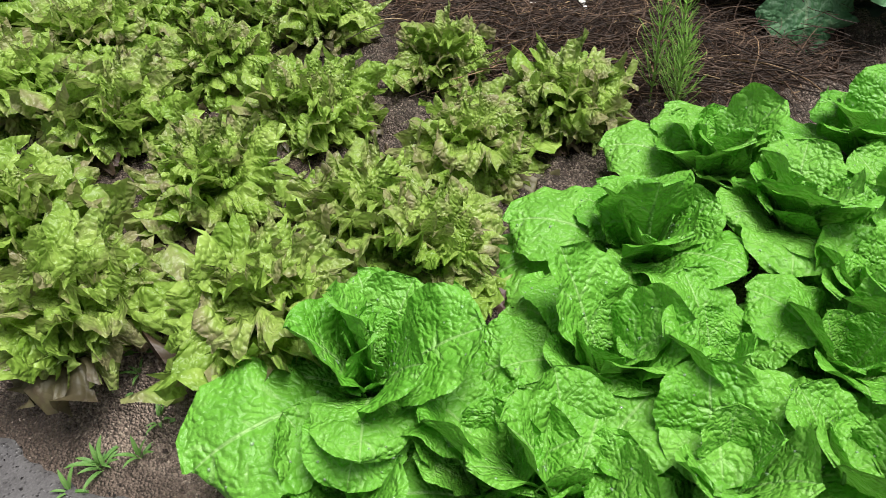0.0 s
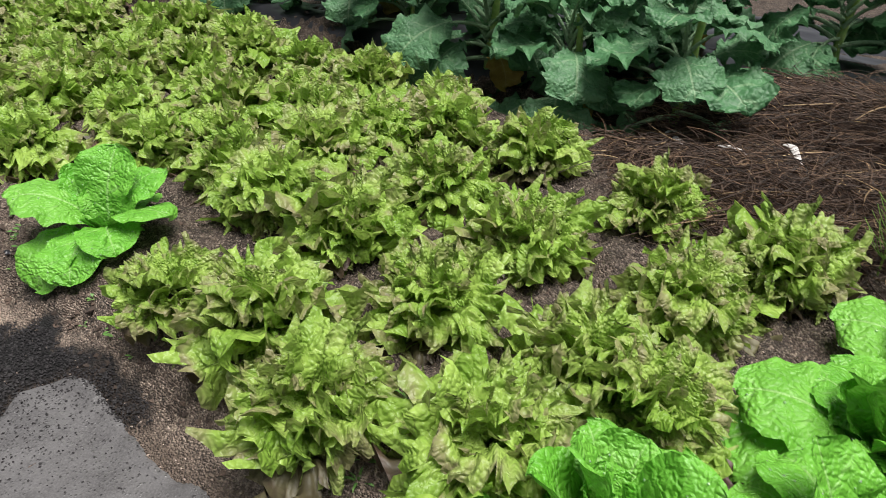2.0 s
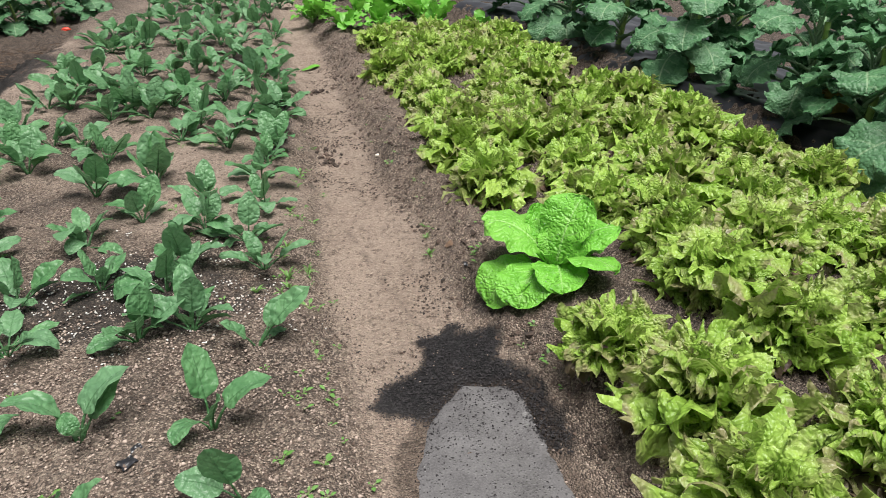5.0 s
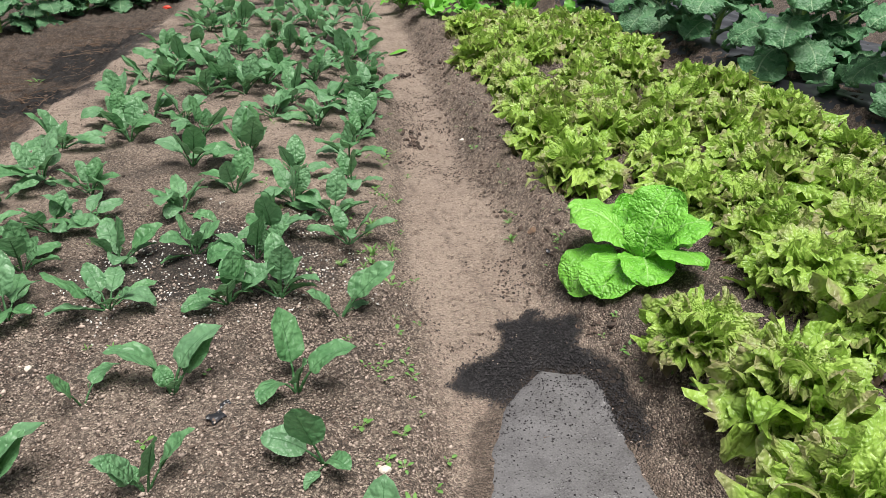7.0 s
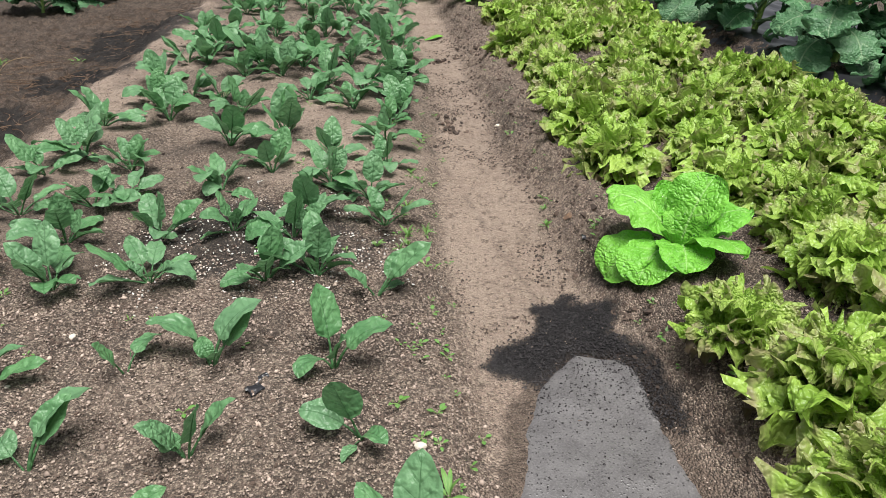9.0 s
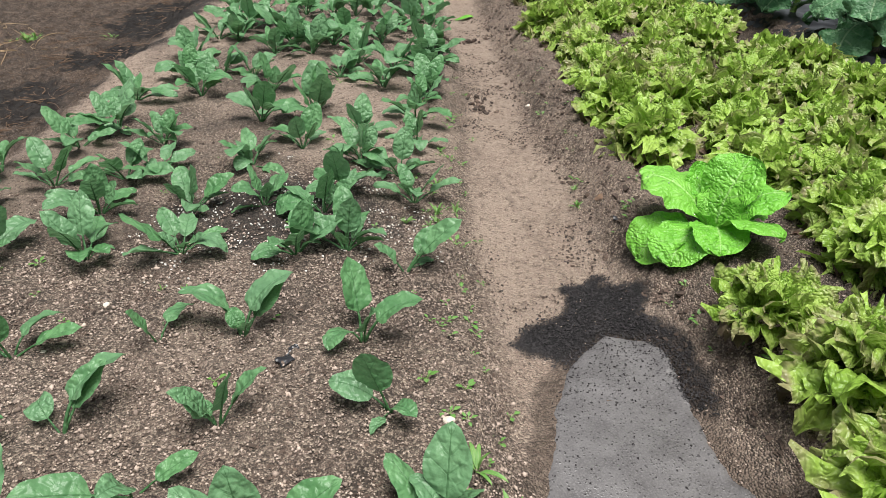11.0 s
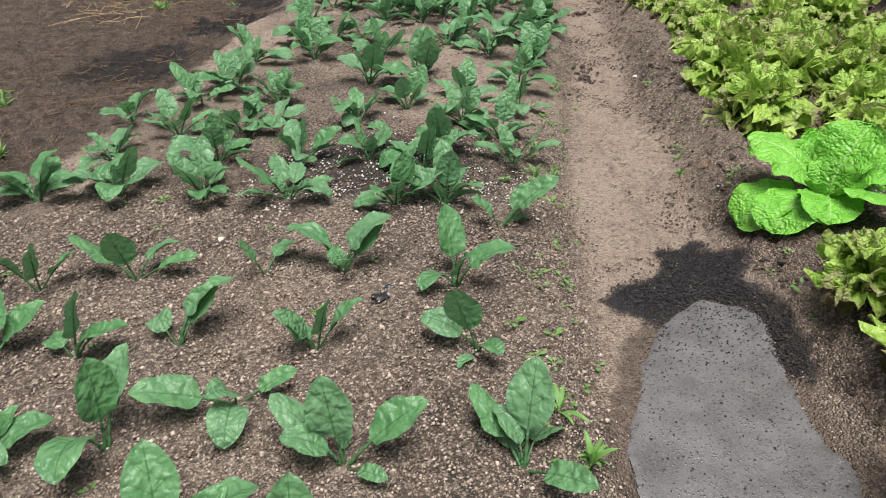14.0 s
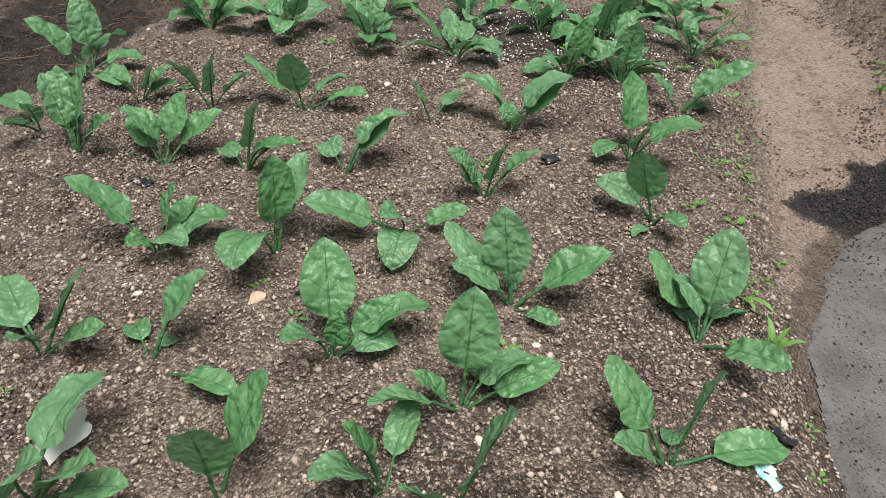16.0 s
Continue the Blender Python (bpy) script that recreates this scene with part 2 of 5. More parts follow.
SOIL = ground_material()
# Spinach: the pale grey-green tone puts some sky sheen into the leaf colour.
SPINACH = leaf_material("spinach_leaf", rgb(0.068, 0.190, 0.068), rgb(0.145, 0.315, 0.132), rgb(0.034, 0.112, 0.034), rgb(0.21, 0.35, 0.22),
                        veins=4.0, vein_mix=0.6, rough=0.38, bump=0.5, quilt=85.0, through_light=0.30)
STALK = plain_material("green_stalk", rgb(0.16, 0.30, 0.06), rgb(0.30, 0.42, 0.12), 0.5, 40)
FRILL = leaf_material("frilled_lettuce_leaf", rgb(0.185, 0.335, 0.040), rgb(0.410, 0.590, 0.120), rgb(0.48, 0.62, 0.22), rgb(0.46, 0.58, 0.15),
                      veins=4.0, vein_mix=0.2, rough=0.36, through_light=0.34, bumps=150, bump=0.6,
                      tip=rgb(0.235, 0.145, 0.135), tip_amount=0.72, quilt=170.0)
FRILL_BROWN = leaf_material("old_lettuce_leaf", rgb(0.060, 0.050, 0.028), rgb(0.145, 0.135, 0.060), rgb(0.2, 0.17, 0.1), rgb(0.13, 0.09, 0.07), veins=4.0, rough=0.45,
                            tip=rgb(0.10, 0.055, 0.048), tip_amount=0.9, quilt=120.0)
COS = leaf_material("cos_lettuce_leaf", rgb(0.100, 0.34, 0.024), rgb(0.180, 0.49, 0.055), rgb(0.42, 0.66, 0.25), rgb(0.27, 0.55, 0.10),
                    veins=5.0, vein_mix=0.5, rough=0.38, through_light=0.22, bumps=260, bump=0.55, quilt=140.0)
KALE = leaf_material("broccoli_leaf", rgb(0.040, 0.130, 0.050), rgb(0.085, 0.220, 0.088), rgb(0.30, 0.43, 0.25), rgb(0.14, 0.27, 0.14),
                     veins=4.0, vein_mix=0.6, rough=0.52, through_light=0.18, bumps=60, bump=0.5, quilt=90.0)
GREENS = leaf_material("leafy_greens", rgb(0.09, 0.30, 0.03), rgb(0.17, 0.45, 0.05), rgb(0.35, 0.5, 0.2), rgb(0.2, 0.45, 0.08), rough=0.4)
WEED = leaf_material("weed_leaf", rgb(0.08, 0.22, 0.04), rgb(0.18, 0.36, 0.08), rgb(0.3, 0.4, 0.15), rgb(0.2, 0.34, 0.12), rough=0.5)
PEBBLE = plain_material("gravel", rgb(0.085, 0.058, 0.045), rgb(0.50, 0.40, 0.335), 0.85, 90, 0.3, island=True)
CRUMB = plain_material("soil_crumbs", rgb(0.014, 0.010, 0.008), rgb(0.125, 0.086, 0.066), 0.95, 90, 0.5, island=True)
CHAR = plain_material("black_compost", rgb(0.005, 0.0045, 0.005), rgb(0.034, 0.030, 0.032), 0.6, 90, 0.5, island=True, spec=0.3)
PERLITE = plain_material("perlite", rgb(0.45, 0.43, 0.40), rgb(0.78, 0.76, 0.72), 0.9, 90, 0.4, island=True)
STRAW = plain_material("wet_straw", rgb(0.008, 0.005, 0.0035), rgb(0.085, 0.047, 0.028), 0.7, 50, 0.3, island=True)
PALE_STRAW = plain_material("pale_straw", rgb(0.25, 0.155, 0.08), rgb(0.46, 0.33, 0.18), 0.6, 50, 0.3, island=True)
HUSK = plain_material("bleached_husk", rgb(0.40, 0.38, 0.36), rgb(0.62, 0.60, 0.58), 0.6, 30, 0.4)
FILM = plain_material("black_mulch_film", rgb(0.008, 0.008, 0.010), rgb(0.02, 0.02, 0.024), 0.32, 12, 0.5)
WATER = puddle_material()
WHITE = plain_material("white_plastic", rgb(0.72, 0.72, 0.70), rgb(0.82, 0.82, 0.80), 0.4, 20, 0.1)
TEAL = plain_material("printed_paper", rgb(0.16, 0.45, 0.44), rgb(0.5, 0.7, 0.68), 0.5, 60, 0.1)
STONE = plain_material("pink_stone", rgb(0.42, 0.27, 0.20), rgb(0.52, 0.36, 0.27), 0.8, 60, 0.3)
PALE_STONE = plain_material("pale_stone", rgb(0.48, 0.42, 0.35), rgb(0.62, 0.55, 0.47), 0.8, 60, 0.3)
DEAD = plain_material("withered_leaf", rgb(0.07, 0.04, 0.025), rgb(0.24, 0.14, 0.075), 0.7, 40, 0.5)
RED = plain_material("red_fruit", rgb(0.5, 0.03, 0.02), rgb(0.6, 0.06, 0.03), 0.35, 20, 0.05)
HORSETAIL = plain_material("horsetail_green", rgb(0.16, 0.34, 0.05), rgb(0.28, 0.48, 0.09), 0.5, 60, 0.2)
STRAW_BED = plain_material("dark_straw_core", rgb(0.008, 0.005, 0.004), rgb(0.035, 0.02, 0.013), 0.9, 120, 0.8, spec=0.2)


def drop_material():
    k = Nodes("rain_drop")
    # The pale green body colour stands in for light caught in the drop.
    k.bsdf.inputs["Base Color"].default_value = rgb(0.75, 0.95, 0.7)
    k.bsdf.inputs["Roughness"].default_value = 0.04
    k.bsdf.inputs["IOR"].default_value = 1.33
    k.bsdf.inputs["Transmission Weight"].default_value = 0.75
    return k.mat


RAIN = drop_material()
BROWN_STRAW = plain_material("brown_straw", rgb(0.05, 0.028, 0.017), rgb(0.17, 0.10, 0.055), 0.6, 50, 0.3, island=True)
YELLOWED = leaf_material("yellowed_leaf", rgb(0.25, 0.16, 0.03), rgb(0.42, 0.32, 0.06), rgb(0.5, 0.42, 0.2), rgb(0.38, 0.30, 0.1), rough=0.6)


# ---- the ground: one sheet, fine in the garden, coarse out to the horizon ----
def spread(near_a, near_b, step, far):
    inner = np.arange(near_a, near_b + step / 2, step)
    outs, d = [], step
    while d < far:
        d *= 1.35
        outs.append(d)
    outs = np.cumsum(outs)
    return np.concatenate([near_a - outs[::-1], inner, near_b + outs])


def blob(x, y, cx, cy, rx, ry, turn=0.0, seed=3, soft=0.25, rag=0.35, scale=9.0):
    c, s = math.cos(radians(turn)), math.sin(radians(turn))
    dx, dy = x - cx, y - cy
    a, b = (dx * c + dy * s) / rx, (-dx * s + dy * c) / ry
    d = np.sqrt(a * a + b * b) + rag * fbm(x * scale, y * scale, seed, 4)
    return smooth(1 + soft, 1 - soft, d)


def build_ground():
    xs, ys = spread(-2.3, 2.4, 0.0175, 120), spread(0.0, 6.4, 0.0175, 120)
    gx, gy = np.meshgrid(xs, ys, indexing="ij")
    w = 0.03 * fbm(gx * 2.2, gy * 2.2, 5)
    l, r, f, b = path_left(gy) + w, path_right(gy) + w, bed_left(gy) + 2 * w, bed_back(gy) + w
    inside = smooth(l - 0.02, l + 0.06, gx) * smooth(r + 0.02, r - 0.06, gx)
    spin = smooth(f - 0.03, f + 0.06, gx) * smooth(l + 0.02, l - 0.04, gx)
    left = smooth(f + 0.05, f - 0.05, gx)
    z = ground_base(gx, gy)
    crumbs = 0.007 * np.abs(fbm(gx * 24, gy * 24, 21, 3)) + 0.004 * fbm(gx * 60, gy * 60, 31, 2)
    shoulder = smooth(r - 0.05, r + 0.04, gx) * smooth(b + 1.5, b, gx)
    rough = 0.30 + 2.6 * shoulder + 0.8 * spin + 3.0 * left - 0.12 * inside
    rough += 1.2 * blob(gx, gy, 0.36, 3.5, 0.12, 0.10, 0, 8) + 0.9 * blob(gx, gy, 0.62, 4.55, 0.13, 0.06, 0, 9)
    near = smooth(8.0, 6.5, np.abs(gy - 3))
    z = z + crumbs * rough * near
    # the sand is wind-rippled and trodden: faint long undulation
    z = z + 0.004 * fbm(gx * 7, gy * 3, 51, 2) * inside
    sand = np.clip(inside + (0.42 + 0.45 * smooth(2.4, 3.0, gy)) * spin * (0.5 + 0.7 * fbm(gx * 3, gy * 3, 61)), 0, 1)
    sand = np.clip(sand + 0.55 * smooth(r - 0.05, r + 0.02, gx) * smooth(r + 0.30, r + 0.12, gx) * (0.6 + 0.6 * fbm(gx * 5, gy * 5, 62)), 0, 1)
    sand = np.clip(sand + 0.8 * blob(gx, gy, -1.12, 3.75, 0.22, 1.6, -16, 12, 0.4), 0, 1)
    dark = np.clip(left * 0.95 + 0.85 * smooth(b - 0.05, b + 0.1, gx), 0, 1)
    black = 0.9 * blob(gx, gy, -1.05, 5.45, 0.28, 0.62, -20, 14) + 0.9 * blob(gx, gy, -1.22, 4.55, 0.30, 0.18, 15, 15)
    black += 0.85 * blob(gx, gy, -1.55, 3.85, 0.26, 0.30, -30, 16) + 0.7 * blob(gx, gy, -1.9, 2.4, 0.25, 0.5, 0, 17)
    black += 0.75 * blob(gx, gy, -0.47, 2.52, 0.32, 0.22, -12, 18, 0.4, 0.5) + 0.9 * blob(gx, gy, 0.27, 4.0, 0.07, 0.5, -14, 19)
    black += 1.0 * spill(gx, gy) + 0.6 * blob(gx, gy, 0.46, 2.10, 0.07, 0.10, 0, 20)
    damp_and_shade = 0.10 * shoulder * smooth(r + 0.5, r + 0.1, gx) * (0.6 + 0.5 * fbm(gx * 3, gy * 3, 71)) + 0.85 * pool(gx, gy, 0.05)
    # The second term paints the shade under the lettuce heads into the soil.
    damp_and_shade += 0.55 * spin * smooth(0.1, 0.8, fbm(gx * 4, gy * 4, 81)) + 0.40 * smooth(r + 0.16, r + 0.32, gx) * smooth(b + 0.3, b, gx)
    verts = np.stack([gx, gy, z], -1).reshape(-1, 3)
    me = mesh_of("ground", verts, grid_faces(len(xs), len(ys)), SOIL,
                 attrs={"sand": sand, "dark": dark, "black": np.clip(black, 0, 1), "damp_and_shade": np.clip(damp_and_shade, 0, 1)})
    return tagged(new("ground", me), "crumbly garden soil with a trodden sandy path between raised beds", "ground", kind="structure")


def pool(x, y, grow=0.0):
    """1 where the muddy water stands on the path."""
    mid = np.interp(y, [-1.0, 1.14, 1.5, 1.82, 1.95], [0.06, 0.07, 0.10, 0.22, 0.24])
    half = np.interp(y, [-1.0, 1.14, 1.45, 1.65, 1.78, 1.83, 1.9], [0.19, 0.185, 0.17, 0.14, 0.105, 0.065, -0.06]) + grow
    d = np.abs(x - mid) - half + 0.012 * fbm(x * 12, y * 12, 41, 4) - 0.008
    return smooth(0.012, -0.012, d)


def spill(x, y):
    """1 where black compost is spilt round the head of the water."""
    a = blob(x, y, 0.275, 1.99, 0.115, 0.13, -10, 44, 0.10, 0.28, 16)
    b = blob(x, y, 0.140, 1.885, 0.115, 0.125, -15, 45, 0.12, 0.28, 16)
    c = blob(x, y, 0.315, 1.78, 0.055, 0.17, 6, 46, 0.12, 0.28, 16)
    return np.clip(a + b + c, 0, 1) * (1 - 0.9 * pool(x, y))


def build_puddle():
    xs, ys = np.arange(-0.25, 0.5, 0.004), np.arange(0.3, 2.0, 0.004)
    gx, gy = np.meshgrid(xs, ys, indexing="ij")
    mask = pool(gx, gy)
    level = ground_base(gx, gy) - 0.002 + 0.008 * mask - 0.02 * (mask < 0.02)
    faces = grid_faces(len(xs), len(ys))
    keep = (mask.reshape(-1)[faces] > 0.15).all(1)
    used = np.unique(faces[keep])
    remap = np.full(len(xs) * len(ys), -1)
    remap[used] = np.arange(len(used))
    verts = np.stack([gx, gy, level], -1).reshape(-1, 3)[used]
    me = mesh_of("puddle", verts, remap[faces[keep]], WATER)
    return tagged(new("puddle", me), "shallow grey muddy puddle with floating black specks on the path", "water", kind="structure")


def scatter_mesh(name, points, sizes, material, squash=0.6, seed=1, flat=True):
    """Many small uneven stones or crumbs in one mesh."""
    rng = np.random.default_rng(seed)
    bm = bmesh.new()
    bmesh.ops.create_icosphere(bm, subdivisions=1, radius=1.0)
    base = np.array([v.co[:] for v in bm.verts])
    tri = np.array([[v.index for v in f.verts] for f in bm.faces])
    if len(points) > 3000:
        base = np.array([[1, 0, 0], [0, 1, 0], [-1, 0, 0], [0, -1, 0], [0, 0, 1], [0, 0, -1.0]])
        tri = np.array([[0, 1, 4], [1, 2, 4], [2, 3, 4], [3, 0, 4], [1, 0, 5], [2, 1, 5], [3, 2, 5], [0, 3, 5]])
    bm.free()
    n = len(points)
    jitter = 1 + 0.28 * rng.normal(size=(n, len(base), 1))
    a = rng.uniform(0, 6.28, n)
    stretch = np.stack([rng.uniform(0.7, 1.35, n), rng.uniform(0.7, 1.1, n), squash * rng.uniform(0.6, 1.2, n)], -1)
    v = base[None] * jitter * stretch[:, None] * np.asarray(sizes)[:, None, None]
    c, s = np.cos(a)[:, None], np.sin(a)[:, None]
    v = np.stack([v[..., 0] * c - v[..., 1] * s, v[..., 0] * s + v[..., 1] * c, v[..., 2]], -1) + np.asarray(points)[:, None]
    f = tri[None] + (np.arange(n) * len(base))[:, None, None]
    return mesh_of(name, v.reshape(-1, 3), f.reshape(-1, 3), material, flat=flat)


def build_scatter():
    rng = np.random.default_rng(11)

    def drop(n, x0, x1, y0, y1, chance, lift=0.0):
        x, y = rng.uniform(x0, x1, n), rng.uniform(y0, y1, n)
        ok = rng.uniform(size=n) < chance(x, y)
        x, y = x[ok], y[ok]
        return np.stack([x, y, ground_base(x, y) + lift], -1)

    def spinach_bed(x, y):
        return smooth(bed_left(y) - 0.1, bed_left(y) + 0.1, x) * smooth(path_left(y) + 0.04, path_left(y) - 0.03, x) * np.where(y < 2.7, 1.0, 0.45)

    p = drop(36000, -1.8, 0.5, 0.6, 4.6, lambda x, y: spinach_bed(x, y) * 0.85, 0.003)
    p = np.concatenate([p, drop(20000, -1.55, -0.05, 0.85, 2.4, lambda x, y: spinach_bed(x, y) * 0.9, 0.0035)])
    tagged(new("gravel", scatter_mesh("gravel", p, rng.uniform(0.0015, 0.0042, len(p)) * np.where(rng.uniform(size=len(p)) > 0.93, 1.8, 1), PEBBLE, 0.8, 1, False)),
           "pale pinkish grit and small stones strewn over the spinach bed", "gravel", kind="stuff")
    p = drop(9500, -0.1, 1.0, 1.2, 5.5, lambda x, y: smooth(path_left(y) - 0.05, path_left(y) + 0.03, x) * smooth(path_right(y) + 0.05, path_right(y) - 0.03, x) * (1 - pool(x, y)) * (0.4 + 0.6 * smooth(0.1, -0.5, fbm(x * 4, y * 4, 33))), 0.001)
    tagged(new("path_grit", scatter_mesh("path_grit", p, rng.uniform(0.0010, 0.0028, len(p)), PEBBLE)),
           "fine pale grit on the sandy path", "gravel", kind="stuff")
    p = drop(24000, 0.0, 1.9, 0.4, 5.4, lambda x, y: smooth(path_right(y) - 0.06, path_right(y) + 0.05, x) * (0.45 + 0.55 * smooth(path_right(y) + 0.3, path_right(y) + 0.1, x)), 0.004)
    tagged(new("soil_crumbs", scatter_mesh("soil_crumbs", p, rng.uniform(0.002, 0.0085, len(p)), CRUMB, 0.8)),
           "dark moist soil crumbs on the shoulder of the lettuce bed", "soil", kind="stuff")
    p = drop(11000, 0.2, 1.6, 0.6, 4.0, lambda x, y: smooth(path_right(y) - 0.02, path_right(y) + 0.05, x) * 0.8, 0.004)
    tagged(new("bed_grit", scatter_mesh("bed_grit", p, rng.uniform(0.0012, 0.0036, len(p)), PEBBLE)),
           "pale grit in the lettuce bed's soil", "gravel", kind="stuff")
    p = drop(20000, -2.6, 0.3, 0.8, 6.4, lambda x, y: smooth(bed_left(y) + 0.05, bed_left(y) - 0.1, x) * 0.8 + 0.6 * spinach_bed(x, y), 0.003)
    tagged(new("dark_clods", scatter_mesh("dark_clods", p, rng.uniform(0.0016, 0.0075, len(p)) * np.where(p[:, 0] < bed_left(p[:, 1]), 1.5, 0.8), CRUMB, 0.8)),
           "brown clods on the dug soil beside the spinach bed", "soil", kind="stuff")
    p = drop(20000, -1.6, 0.0, 0.8, 2.9, lambda x, y: spinach_bed(x, y) * (0.25 + 0.75 * smooth(-0.2, 0.5, fbm(x * 5, y * 5, 37))), 0.003)
    tagged(new("bed_crumbs", scatter_mesh("bed_crumbs", p, rng.uniform(0.0014, 0.0048, len(p)), CRUMB, 0.8, 3)),
           "dark moist soil crumbs between the spinach plants", "soil", kind="stuff")
    p = drop(2600, 0.1, 1.2, 1.3, 5.6, lambda x, y: smooth(path_right(y) - 0.05, path_right(y) + 0.06, x) * smooth(path_right(y) + 0.26, path_right(y) + 0.16, x), 0.004)
    p = np.concatenate([p, drop(900, 0.2, 0.75, 3.1, 4.8, lambda x, y: blob(x, y, 0.38, 3.52, 0.07, 0.13, 0, 8) + blob(x, y, 0.62, 4.6, 0.12, 0.05, 0, 9), 0.006)])
    tagged(new("soil_clods", scatter_mesh("soil_clods", p, rng.uniform(0.004, 0.013, len(p)), CRUMB, 0.8, 4)),
           "lumpy brown clods along the path's edge", "soil", kind="stuff")
    p = drop(11000, 0.0, 0.9, 1.9, 5.2, lambda x, y: (x > path_left(y)) * (x < path_right(y) + 0.03) * (1 - spill(x, y)) * smooth(-0.1, 0.6, fbm(x * 6, y * 6, 36) + 0.8 * (x - path_left(y))), 0.002)
    tagged(new("path_crumbs", scatter_mesh("path_crumbs", p, rng.uniform(0.0012, 0.0046, len(p)), CRUMB, 0.7, 5)),
           "dark soil crumbs trodden onto the sandy path", "soil", kind="stuff")
    p = drop(40000, -0.05, 0.5, 1.4, 2.2, lambda x, y: spill(x, y), 0.004)
    p2 = drop(2200, 0.15, 0.5, 3.1, 4.6, lambda x, y: blob(x, y, 0.33, 3.6, 0.10, 0.5, -14, 47), 0.005)
    p3 = drop(2600, -1.0, 0.1, 2.1, 3.0, lambda x, y: blob(x, y, -0.47, 2.52, 0.34, 0.24, -12, 18, 0.4, 0.5), 0.004)
    p4 = drop(9000, 0.0, 0.75, 2.0, 4.2, lambda x, y: (x > path_left(y) + 0.05) * (x < path_right(y)) * smooth(-0.1, 0.7, fbm(x * 6, y * 6, 36)), 0.002)
    p5 = drop(9000, -0.2, 0.45, 0.7, 1.9, lambda x, y: pool(x, y) * (0.12 + 0.88 * smooth(1.55, 1.85, y)), 0.007)
    p6 = drop(1500, -1.9, -0.6, 3.4, 6.0, lambda x, y: blob(x, y, -1.05, 5.45, 0.28, 0.62, -20, 14) + blob(x, y, -1.22, 4.55, 0.30, 0.18, 15, 15) + blob(x, y, -1.55, 3.85, 0.26, 0.30, -30, 16), 0.005)
    p = np.concatenate([p, p2, p3, p4, p5, p6])
    tagged(new("black_compost", scatter_mesh("black_compost", p, rng.uniform(0.0008, 0.0030, len(p)), CHAR, 0.75)),
           "black compost crumbs spilt on the sandy path and bed", "compost", kind="stuff")
    p = drop(2600, -1.0, 0.1, 2.1, 3.0, lambda x, y: blob(x, y, -0.45, 2.50, 0.36, 0.26, -12, 18, 0.5, 0.5), 0.005)
    tagged(new("perlite", scatter_mesh("perlite", p, rng.uniform(0.0014, 0.0036, len(p)), PERLITE, 0.9)),
           "white perlite grains mixed into black potting soil", "perlite", kind="stuff")


build_ground()
build_puddle()
build_scatter()


